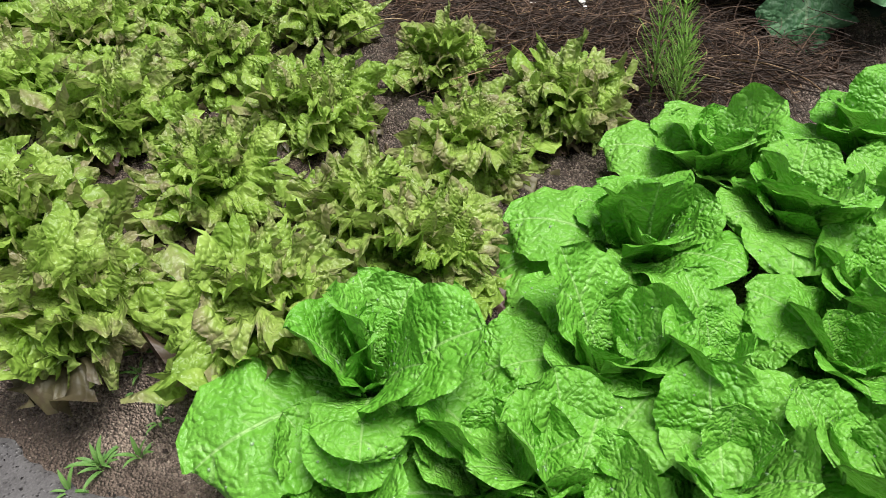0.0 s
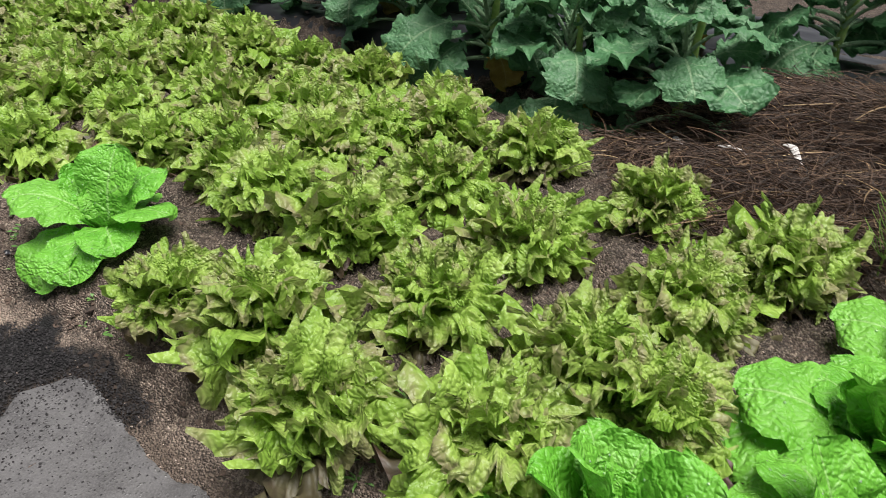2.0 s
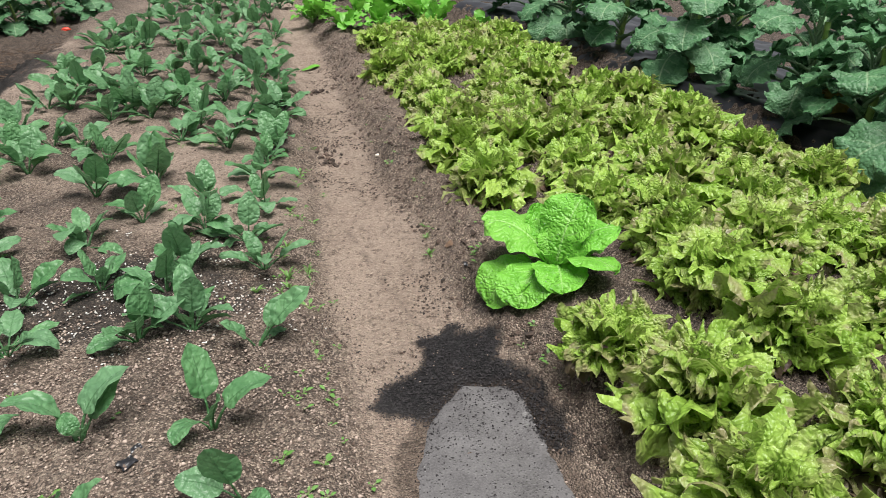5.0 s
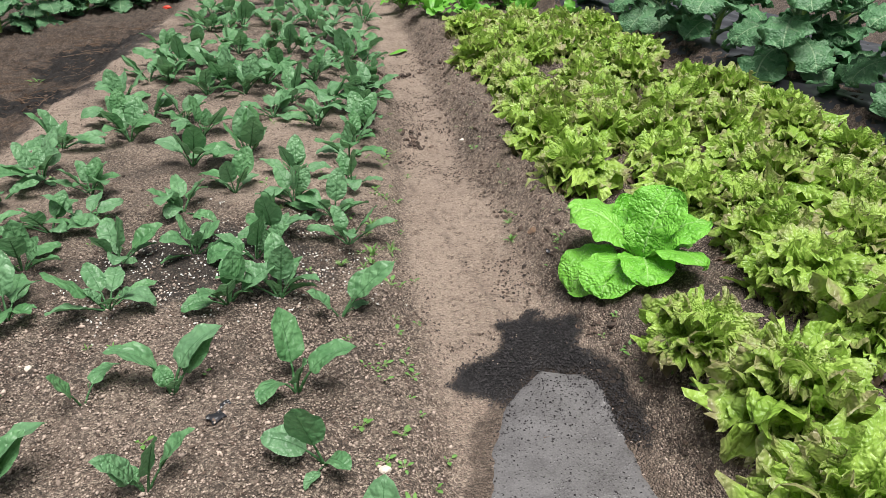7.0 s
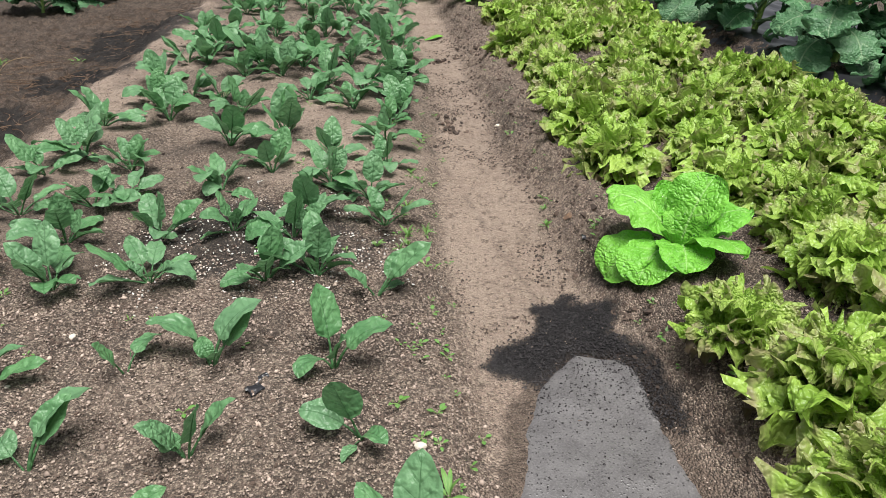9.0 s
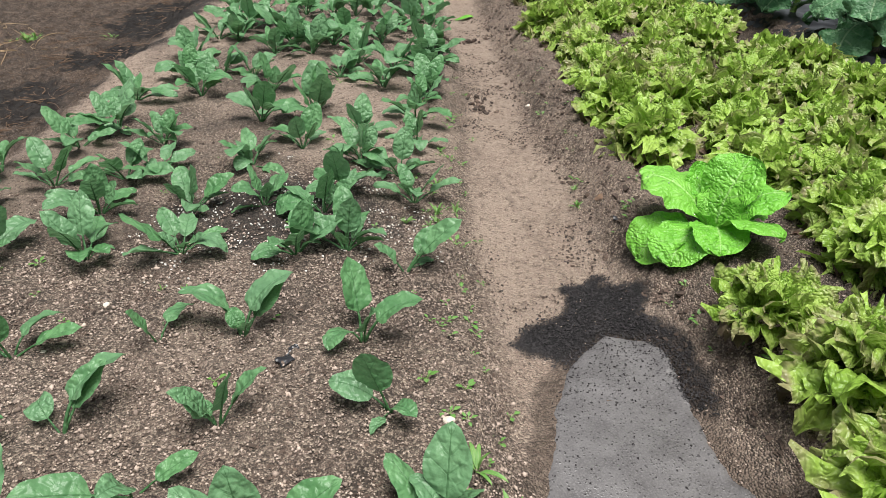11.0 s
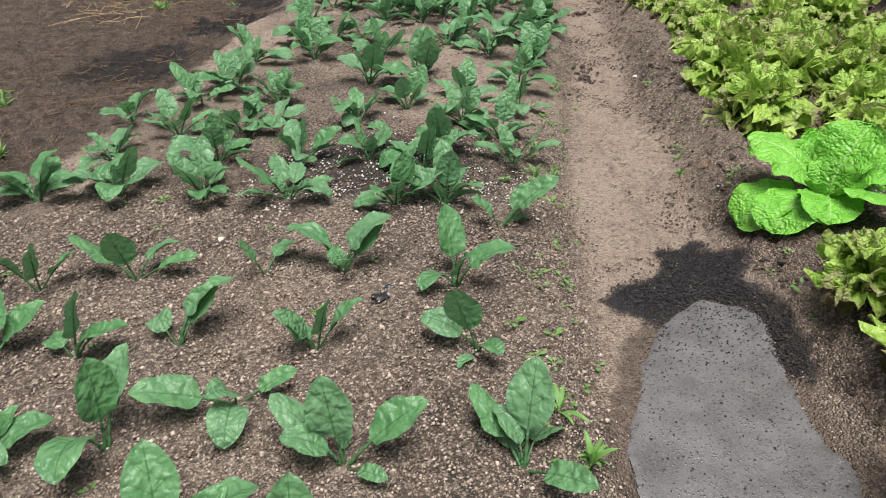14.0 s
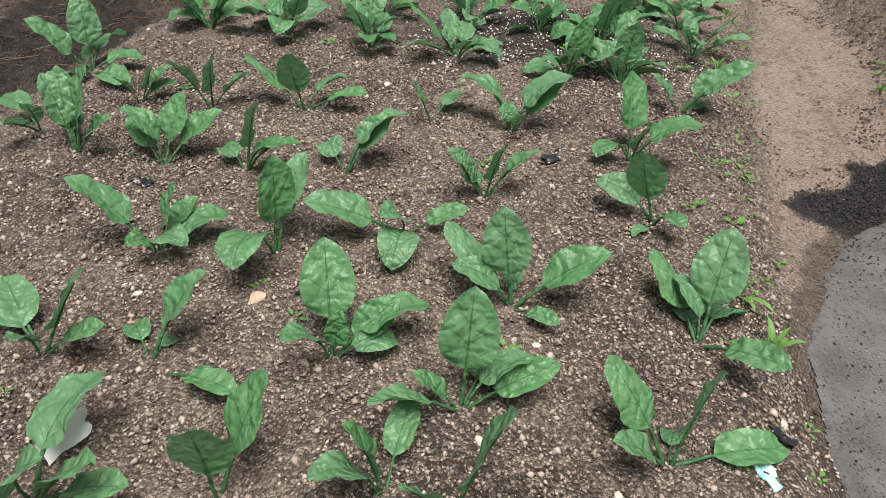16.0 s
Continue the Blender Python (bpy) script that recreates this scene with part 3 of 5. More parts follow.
# ---- leaves ----
def blade(name, length, width, shape, material, seed, stem=0.0, stem_r=0.0025, rise=(70, 20), cup=0.2, ruffle=0.0, waves=3.0, rag=0.0, teeth=9.0,
          puff=0.0, puff_scale=6.0, twist=0.0, nu=18, nv=9, frill=0.0):
    """A leaf that leaves the plant's heart along +x: a stalk, then a blade that bends from rise[0] to rise[1] degrees."""
    rng = np.random.default_rng(seed)
    u, v = np.linspace(0, 1, nu), np.linspace(-1, 1, nv)
    total = stem + length
    s = np.linspace(0, 1, 60)
    ang = np.radians(rise[0] + (rise[1] - rise[0]) * s ** 1.4)
    ds = total / 59
    cx = np.concatenate([[0], np.cumsum(np.cos(ang[:-1]) * ds)])
    cz = np.concatenate([[0], np.cumsum(np.sin(ang[:-1]) * ds)])
    at = (stem + u * length) / total
    px, pz, pa = np.interp(at, s, cx), np.interp(at, s, cz), np.interp(at, s, ang)
    U, V = np.meshgrid(u, v, indexing="ij")
    half = width / 2 * np.asarray(shape(U))
    ph = rng.uniform(0, 6.28, 6)
    half = half * (1 + rag * (np.sin(U * teeth * 6.28 + ph[0] + np.sign(V)) * 0.6 + np.sin(U * teeth * 2.3 * 6.28 + ph[1] + V) * 0.4) * np.abs(V))
    y = V * half
    edge = np.abs(V)
    sg = np.sign(V)
    h = cup * edge ** 1.8 * half
    h = h + ruffle * edge ** 2.2 * (np.sin(U * waves * 6.28 + ph[2] + 1.7 * sg) + 0.6 * np.sin(U * waves * 2.1 * 6.28 + ph[3] + 2.1 * sg))
    tipward = np.maximum(edge, smooth(0.72, 1.0, U)) ** 2.0
    if frill:
        across = vnoise(U * 15 + 7, V * 7 + seed, seed) + 0.6 * vnoise(U * 28, V * 13 + seed, seed + 1)
        h = h + frill * tipward * across
        y = y + 0.7 * frill * tipward * vnoise(U * 13 + 3, V * 9, seed + 2)
    if puff:
        k = 0.7 + vnoise(U * length * puff_scale + 9, y * puff_scale + 5, seed + 5) + 0.4 * vnoise(U * length * puff_scale * 2 + 3, y * puff_scale * 2, seed + 6)
        h = h + puff * k * smooth(0.02, 0.2, edge) * smooth(1.0, 0.8, edge)
    a = np.radians(twist) * U
    y2, h2 = y * np.cos(a) - h * np.sin(a), y * np.sin(a) + h * np.cos(a)
    X = px[:, None] - np.sin(pa)[:, None] * h2
    Z = pz[:, None] + np.cos(pa)[:, None] * h2
    if frill:
        X = X + 0.8 * frill * tipward * vnoise(U * 9 + 1, V * 8, seed + 3)
    if rag:
        X = X + smooth(0.8, 1.0, U) * rag * 0.4 * length * vnoise(V * 5, U * 0 + seed, seed)
    verts = [np.stack([X, y2, Z], -1).reshape(-1, 3)]
    uv = [np.stack([U, V / 2 + 0.5], -1).reshape(-1, 2)]
    edges = [np.maximum(edge, smooth(0.55, 1.0, U)).reshape(-1)]
    faces = [grid_faces(nu, nv)]
    # stalk and midrib: a tapered tube under the blade
    if stem_r:
        m = 12
        st = np.linspace(0, (stem + 0.75 * length) / total, m)
        qx, qz, qa = np.interp(st, s, cx), np.interp(st, s, cz), np.interp(st, s, ang)
        rad = stem_r * np.linspace(1.25, 0.3, m)
        th = np.linspace(0, 6.2832, 7)[:-1]
        T, R = np.meshgrid(th, rad)
        dn = -rad * 0.6 * (st * total > stem * 0.9)
        tx = qx[:, None] - np.sin(qa)[:, None] * (np.sin(T) * R + dn[:, None])
        tz = qz[:, None] + np.cos(qa)[:, None] * (np.sin(T) * R + dn[:, None])
        tv = np.stack([tx, np.cos(T) * R, tz], -1).reshape(-1, 3)
        i = np.arange(m * 6).reshape(m, 6)
        q = np.stack([i[:-1], i[1:], np.roll(i[1:], -1, 1), np.roll(i[:-1], -1, 1)], -1).reshape(-1, 4) + nu * nv
        verts.append(tv)
        faces.append(q)
        uv.append(np.full((len(tv), 2), 0.5))
        edges.append(np.zeros(len(tv)))
    return mesh_of(name, np.concatenate(verts), np.concatenate(faces), material, np.concatenate(uv), {"edge": np.concatenate(edges)})


def oval(u):
    return np.sin(np.pi * np.clip(u, 0, 1) ** 0.80) ** 0.62 * 0.98 + 0.03 * (1 - u)


def spoon(u):
    return (0.22 + 0.78 * smooth(0.0, 0.6, u)) * np.sqrt(np.clip(1 - np.clip((u - 0.62) / 0.38, 0, 1) ** 2.4, 0, 1)) + 0.02


def fan(u):
    return (0.30 + 0.75 * smooth(0.0, 0.65, u)) * np.sqrt(np.clip(1 - np.clip((u - 0.7) / 0.3, 0, 1) ** 2.2 * 0.85, 0, 1))


def lobed(u):
    k = (0.30 + 0.75 * smooth(0.0, 0.5, u)) * np.sqrt(np.clip(1 - np.clip((u - 0.55) / 0.45, 0, 1) ** 2.6, 0, 1)) + 0.02
    return k * (1 + 0.07 * np.sin(u * 30))


rnd = random.Random(5)
SPINACH_LEAVES = [blade("spinach_leaf", 0.105 * k, 0.066 * k * w, oval, SPINACH, 100 + i, stem=0.055 * k, stem_r=0.0026, rise=r, cup=c, ruffle=0.003,
                        waves=1.6, puff=0.0016, puff_scale=48, twist=tw, nu=13, nv=7)
                  for i, (k, w, r, c, tw) in enumerate([(1.0, 1.08, (80, 66), 0.16, 6), (0.95, 1.0, (62, -25), 0.22, -14), (1.0, 0.78, (26, -6), 0.30, 16),
                                                        (0.95, 0.92, (64, 30), 0.30, 12), (1.0, 1.12, (72, -60), 0.12, -8), (0.9, 0.85, (55, 5), 0.35, -25),
                                                        (1.02, 1.0, (74, 48), -0.12, 10), (0.85, 0.9, (45, -14), 0.15, 30)])]


def frill_blade(name, length, width, seed, rise, curl=0.3, amp=0.011, rings=14, spokes=45, twist=0.0, material=None):
    """A fan-shaped lettuce leaf, crumpled all over, with a lobed and curling margin."""
    R, T = np.meshgrid(np.linspace(0.0, 1, rings) ** 0.75, np.linspace(-1, 1, spokes), indexing="ij")
    zero = T * 0
    jag = 1 + R ** 2 * (0.12 * vnoise(T * 5, zero + 3, seed + 1) + 0.15 * vnoise(T * 10, zero + 7, seed + 2) + (0.10 if spokes > 46 else 0.0) * vnoise(T * 19, zero + 1, seed + 3))
    fan_angle = T * radians(84)
    along = length * (0.22 + 0.78 * np.cos(fan_angle) ** 0.7) * R * jag
    side = width / 2 * np.sin(fan_angle) * R ** 0.9 * jag
    fine = 105 if spokes > 46 else 75
    big, small = vnoise(along * 46 + seed, side * 46, seed + 4), vnoise(along * fine, side * fine + seed, seed + 5)
    ruffle = np.sin(T * 24 + 5 * vnoise(T * 3, zero + 2, seed + 12) + seed)
    h = amp * R ** 1.1 * (1.2 * big + 0.6 * small) + 0.75 * amp * R ** 4 * ruffle + amp * R ** 5 * (0.9 * vnoise(T * 8, zero + 5, seed + 6) + 0.8 * vnoise(T * 17, zero + 9, seed + 7))
    along = along + 0.6 * amp * R ** 1.5 * vnoise(side * 80 + 3, along * 55, seed + 8)
    side = side + 0.6 * amp * R ** 1.5 * vnoise(along * 76, side * 62 + 8, seed + 9)
    h = h + curl * T ** 2 * R * width * 0.26
    s = np.linspace(0, 1.25, 60)
    ang = np.radians(rise[0] + (rise[1] - rise[0]) * s ** 1.5)
    ds = 1.25 * length / 59
    cx = np.concatenate([[0], np.cumsum(np.cos(ang[:-1]) * ds)])
    cz = np.concatenate([[0], np.cumsum(np.sin(ang[:-1]) * ds)])
    q = along / length
    a = np.interp(q, s, ang)
    tw = radians(twist) * q
    y, hh = side * np.cos(tw) - h * np.sin(tw), side * np.sin(tw) + h * np.cos(tw)
    verts = np.stack([np.interp(q, s, cx) - np.sin(a) * hh, y, np.interp(q, s, cz) + np.cos(a) * hh], -1).reshape(-1, 3)
    uv = np.stack([R, T / 2 + 0.5], -1).reshape(-1, 2)
    return mesh_of(name, verts, grid_faces(rings, spokes), material or FRILL, uv, {"edge": R.reshape(-1)})


OUTER_RISE = [((58, -35), 10), ((50, -50), -12), ((64, -20), 15), ((46, -15), -8), ((56, -60), 6)]
INNER_RISE = [((78, -20), 10), ((84, 5), -14), ((74, -45), 18), ((90, 25), -5)]
FRILL_OUTER = [frill_blade("lettuce_leaf", 0.086, 0.132, 200 + 20 * i, r, 0.25, 0.0125, 11, 53, twist=tw) for i, (r, tw) in enumerate(OUTER_RISE)]
FRILL_INNER = [frill_blade("lettuce_leaf", 0.076, 0.112, 330 + 20 * i, r, 0.35, 0.0125, 11, 49, twist=tw) for i, (r, tw) in enumerate(INNER_RISE)]
FAR_OUTER = [frill_blade("lettuce_leaf", 0.086, 0.132, 460 + 20 * i, r, 0.25, 0.0125, 7, 37, tw) for i, (r, tw) in enumerate(OUTER_RISE)]
FAR_INNER = [frill_blade("lettuce_leaf", 0.076, 0.112, 590 + 20 * i, r, 0.35, 0.0125, 7, 37, tw) for i, (r, tw) in enumerate(INNER_RISE)]
FRILL_OLD = [frill_blade("old_leaf", 0.085, 0.10, 720 + 20 * i, r, 0.1, 0.011, 7, 29, 12, FRILL_BROWN) for i, r in enumerate([(20, -25), (8, -10), (30, -50)])]
COS_OUTER = [blade("cos_leaf", 0.21 * k, 0.145 * k, spoon, COS, 300 + i, rise=r, cup=c, ruffle=0.007, waves=2.2, puff=0.0024, puff_scale=85, stem_r=0.006,
                   rag=0.04, teeth=5, nu=36, nv=21, twist=tw)
             for i, (k, r, c, tw) in enumerate([(1.0, (70, 20), 0.25, 8), (1.05, (62, -25), -0.1, -12), (0.95, (74, 40), 0.35, 14), (1.1, (60, -50), 0.15, -6)])]
COS_INNER = [blade("cos_leaf", 0.20 * k, 0.128 * k, spoon, COS, 330 + i, rise=r, cup=c, ruffle=0.006, waves=2.6, puff=0.0028, puff_scale=90, stem_r=0.006,
                   rag=0.04, teeth=5, nu=36, nv=21, twist=tw)
             for i, (k, r, c, tw) in enumerate([(1.0, (86, 60), 0.35, 6), (0.95, (88, 80), 0.45, -10), (0.9, (80, 45), 0.3, 12)])]
KALE_LEAVES = [blade("broccoli_leaf", 0.22 * k, 0.19 * k, lobed, KALE, 400 + i, stem=0.12 * k, rise=r, cup=c, ruffle=0.015, waves=3.4, rag=0.10, teeth=4.3,
                     stem_r=0.007, frill=0.013, puff=0.006, puff_scale=32, nu=21, nv=13, twist=tw)
               for i, (k, r, c, tw) in enumerate([(1.0, (60, -45), 0.1, 10), (1.1, (50, -65), -0.1, -14), (0.9, (65, -20), 0.15, 16), (1.0, (45, -75), 0.05, 8),
                                                  (0.85, (75, 0), 0.2, -10), (1.15, (40, -55), 0.0, -20)])]
YELLOW_LEAF = blade("yellow_leaf", 0.22, 0.16, lobed, YELLOWED, 480, stem=0.1, rise=(40, -75), cup=0.3, ruffle=0.014, waves=3.2, stem_r=0.005, frill=0.012, nu=20, nv=13)
GREEN_LEAVES = [blade("greens_leaf", 0.15, 0.075, lobed, GREENS, 500 + i, stem=0.05, rise=r, cup=0.1, ruffle=0.008, waves=3, rag=0.12, stem_r=0.003, nu=12, nv=7)
                for i, r in enumerate([(75, 10), (65, -30), (85, 50)])]


def drops_on(me, count, seed):
    """Small rain drops that sit on the upper side of a leaf."""
    rng = np.random.default_rng(seed)
    n = len(me.vertices)
    co, no = np.empty(n * 3), np.empty(n * 3)
    me.vertices.foreach_get("co", co)
    me.vertices.foreach_get("normal", no)
    co, no = co.reshape(-1, 3), no.reshape(-1, 3)
    blade_n = 36 * 21
    pick = rng.integers(40, blade_n - 40, count)
    c, nn = co[pick] + rng.normal(size=(count, 3)) * 0.0008, no[pick]
    nn = np.where(nn[:, 2:3] < 0, -nn, nn)
    a = np.cross(nn, np.array([0.3, 1.0, 0.2]))
    a /= np.linalg.norm(a, axis=1)[:, None]
    b = np.cross(nn, a)
    r = rng.uniform(0.0008, 0.0024, count)[:, None]
    th = np.linspace(0, 6.2832, 7)[:-1]
    ring = [c + r * (math.cos(t) * a + math.sin(t) * b) + 0.0002 * nn for t in th]
    mid = [c + 0.75 * r * (math.cos(t + 0.5) * a + math.sin(t + 0.5) * b) + 0.55 * r * nn for t in th]
    v = np.stack(ring + mid + [c + 0.8 * r * nn], 1)
    f = []
    for k in range(6):
        j = (k + 1) % 6
        f += [[k, j, 6 + k], [j, 6 + j, 6 + k], [6 + k, 6 + j, 12]]
    f = np.array(f)[None] + (np.arange(count) * 13)[:, None, None]
    return mesh_of("water_drops", v.reshape(-1, 3), f.reshape(-1, 3), RAIN)


COS_DROPS = {me.name: drops_on(me, 18, 700 + i) for i, me in enumerate(COS_OUTER + COS_INNER)}


def cos_leaf(me, parent, m):
    leaf = part("leaf", me, parent, m)
    tagged(part("water_drops", COS_DROPS[me.name], leaf, Matrix(), "clear rain drops"), kind="stuff")


# ---- kinds of plants ----
def leaf_pose(az, lift=0.0, size=1.0, out=0.0, up=0.0, roll=0.0):
    return pose(0, 0, up, 0, 0, az) @ pose(out, 0, 0, roll, -lift, 0) @ Matrix.Scale(size, 4)


def spinach(x, y, size=1.0, leaves=None, seed=0):
    r = random.Random(seed * 7 + 3)
    ob = thing("spinach_plant", x, y, height(x, y) - 0.002, "young spinach plant with glossy oval green leaves in gritty soil", "spinach", "spinach plants in the bed")
    if leaves is None:
        n = r.randint(7, 10)
        a0 = r.uniform(0, 360)
        leaves = [(a0 + 360 * i / n * 1.0 + r.uniform(-25, 25), r.choice((0, 1, 1, 2, 3, 3, 4, 5, 5, 6, 7)), r.uniform(0.85, 1.2) * (0.65 if i % 4 == 3 else 1.0), r.uniform(-16, 18)) for i in range(n)]
    for az, kind, k, lift in leaves:
        part("leaf", SPINACH_LEAVES[kind], ob, leaf_pose(az, lift, k * size, 0.004, 0.0, r.uniform(-18, 18)))
    return ob


def frilled_lettuce(x, y, size=1.0, seed=0, label="loose-leaf lettuce with frilled yellow-green leaves and reddish-brown edges"):
    r = random.Random(seed * 13 + 1)
    ob = thing("frilled_lettuce", x, y, height(x, y) - 0.004, label, "lettuce", "frilled lettuces in the bed")
    lean = r.uniform(0, 14)
    for i in range(4):
        part("old_leaf", FRILL_OLD[r.randrange(3)], ob, leaf_pose(90 * i + r.uniform(-35, 35), r.uniform(-6, 6), size * r.uniform(1.15, 1.45), 0.03, 0.006, r.uniform(-15, 15)), "limp brownish old leaf")
    outer, inner = (FRILL_OUTER, FRILL_INNER) if y < 1.8 else (FAR_OUTER, FAR_INNER)
    for n, pool_, lift, k, out, up in [(7, outer, -12, 1.30, 0.026, 0.006), (9, outer, 2, 1.25, 0.028, 0.028), (8, inner, -12, 1.2, 0.030, 0.05), (5 if y > 1.8 else 7, inner, 4, 1.1, 0.016, 0.066)]:
        a0 = r.uniform(0, 360)
        for i in range(n):
            part("leaf", pool_[r.randrange(len(pool_))], ob, leaf_pose(a0 + 360 * i / n + r.uniform(-28, 28), lift + lean * math.cos(radians(a0 + 360 * i / n)) + r.uniform(-16, 16), size * k * r.uniform(0.72, 1.2),
                                                                       out, up * size, r.uniform(-28, 28)))
    return ob


def cos_lettuce(x, y, size, seed, leaves, label="cos lettuce with broad blistered bright green leaves beaded with rain"):
    """The large leaves as listed, and a filling of smaller ones under and between them."""
    r = random.Random(seed * 17 + 2)
    ob = thing("cos_lettuce", x, y, height(x, y) - 0.004, label, "lettuce", "cos lettuces in the bed")
    forms = COS_OUTER + COS_INNER
    for az, kind, k, lift in leaves:
        cos_leaf(forms[kind], ob, leaf_pose(az, lift, k, 0.006, 0.008, r.uniform(-10, 10)))
    few = len(leaves) > 8
    for n, pool_, lift, k, up in [(5, COS_OUTER, -8, 0.95, 0.0), (0 if few else 5, COS_OUTER, 2, 1.0, 0.012), (3, COS_INNER, -14, 0.72, 0.03)]:
        a0 = r.uniform(0, 360)
        for i in range(n):
            cos_leaf(pool_[r.randrange(len(pool_))], ob, leaf_pose(a0 + 360 * i / n + r.uniform(-20, 20), lift + r.uniform(-9, 9), size * k * r.uniform(0.85, 1.1),
                                                                   0.008, up * size, r.uniform(-14, 14)))
    return ob


def stalk_mesh(name, h, r0, r1, material, seed=0, sides=8, rings=9):
    rng = np.random.default_rng(seed)
    t = np.linspace(0, 1, rings)
    th = np.linspace(0, 6.2832, sides + 1)[:-1]
    T, Q = np.meshgrid(th, t)
    R = (r0 + (r1 - r0) * Q) * (1 + 0.12 * rng.normal(size=Q.shape))
    bx, by = 0.02 * np.sin(Q * 3 + seed), 0.02 * np.cos(Q * 2.3 + seed) - 0.02
    v = np.stack([np.cos(T) * R + bx, np.sin(T) * R + by, Q * h], -1).reshape(-1, 3)
    i = np.arange(rings * sides).reshape(rings, sides)
    f = np.stack([i[:-1], np.roll(i[:-1], -1, 1), np.roll(i[1:], -1, 1), i[1:]], -1).reshape(-1, 4)
    return mesh_of(name, v, f, material)


TRUNKS = [stalk_mesh("stalk", 0.34, 0.016, 0.010, STALK, i) for i in range(2)]


def broccoli(x, y, size=1.0, seed=0):
    r = random.Random(seed * 19 + 5)
    ob = thing("broccoli_plant", x, y, height(x, y), "tall broccoli plant with drooping blue-green wavy leaves", "broccoli", "broccoli row on black film")
    part("stalk", TRUNKS[seed % 2], ob, Matrix.Scale(size, 4), "thick pale green stalk")
    n = 24
    for i in range(n):
        q = i / (n - 1)
        part("leaf", KALE_LEAVES[r.randrange(6)], ob,
             leaf_pose(i * 137.5 + r.uniform(-20, 20), -26 + 46 * q ** 1.4 + r.uniform(-8, 8), size * r.uniform(0.85, 1.15) * (1.0 - 0.3 * q * q), 0.004, size * (0.03 + 0.29 * q), r.uniform(-15, 15)))
    return ob


def greens(x, y, size=1.0, seed=0):
    r = random.Random(seed * 23 + 5)
    ob = thing("leafy_greens", x, y, height(x, y), "clump of bright green leafy mustard greens", "greens", "leafy greens past the lettuces")
    for i in range(13):
        part("leaf", GREEN_LEAVES[r.randrange(3)], ob, leaf_pose(i * 137.5, r.uniform(-20, 12), size * r.uniform(0.8, 1.2), 0.006, 0, r.uniform(-15, 15)))
    return ob


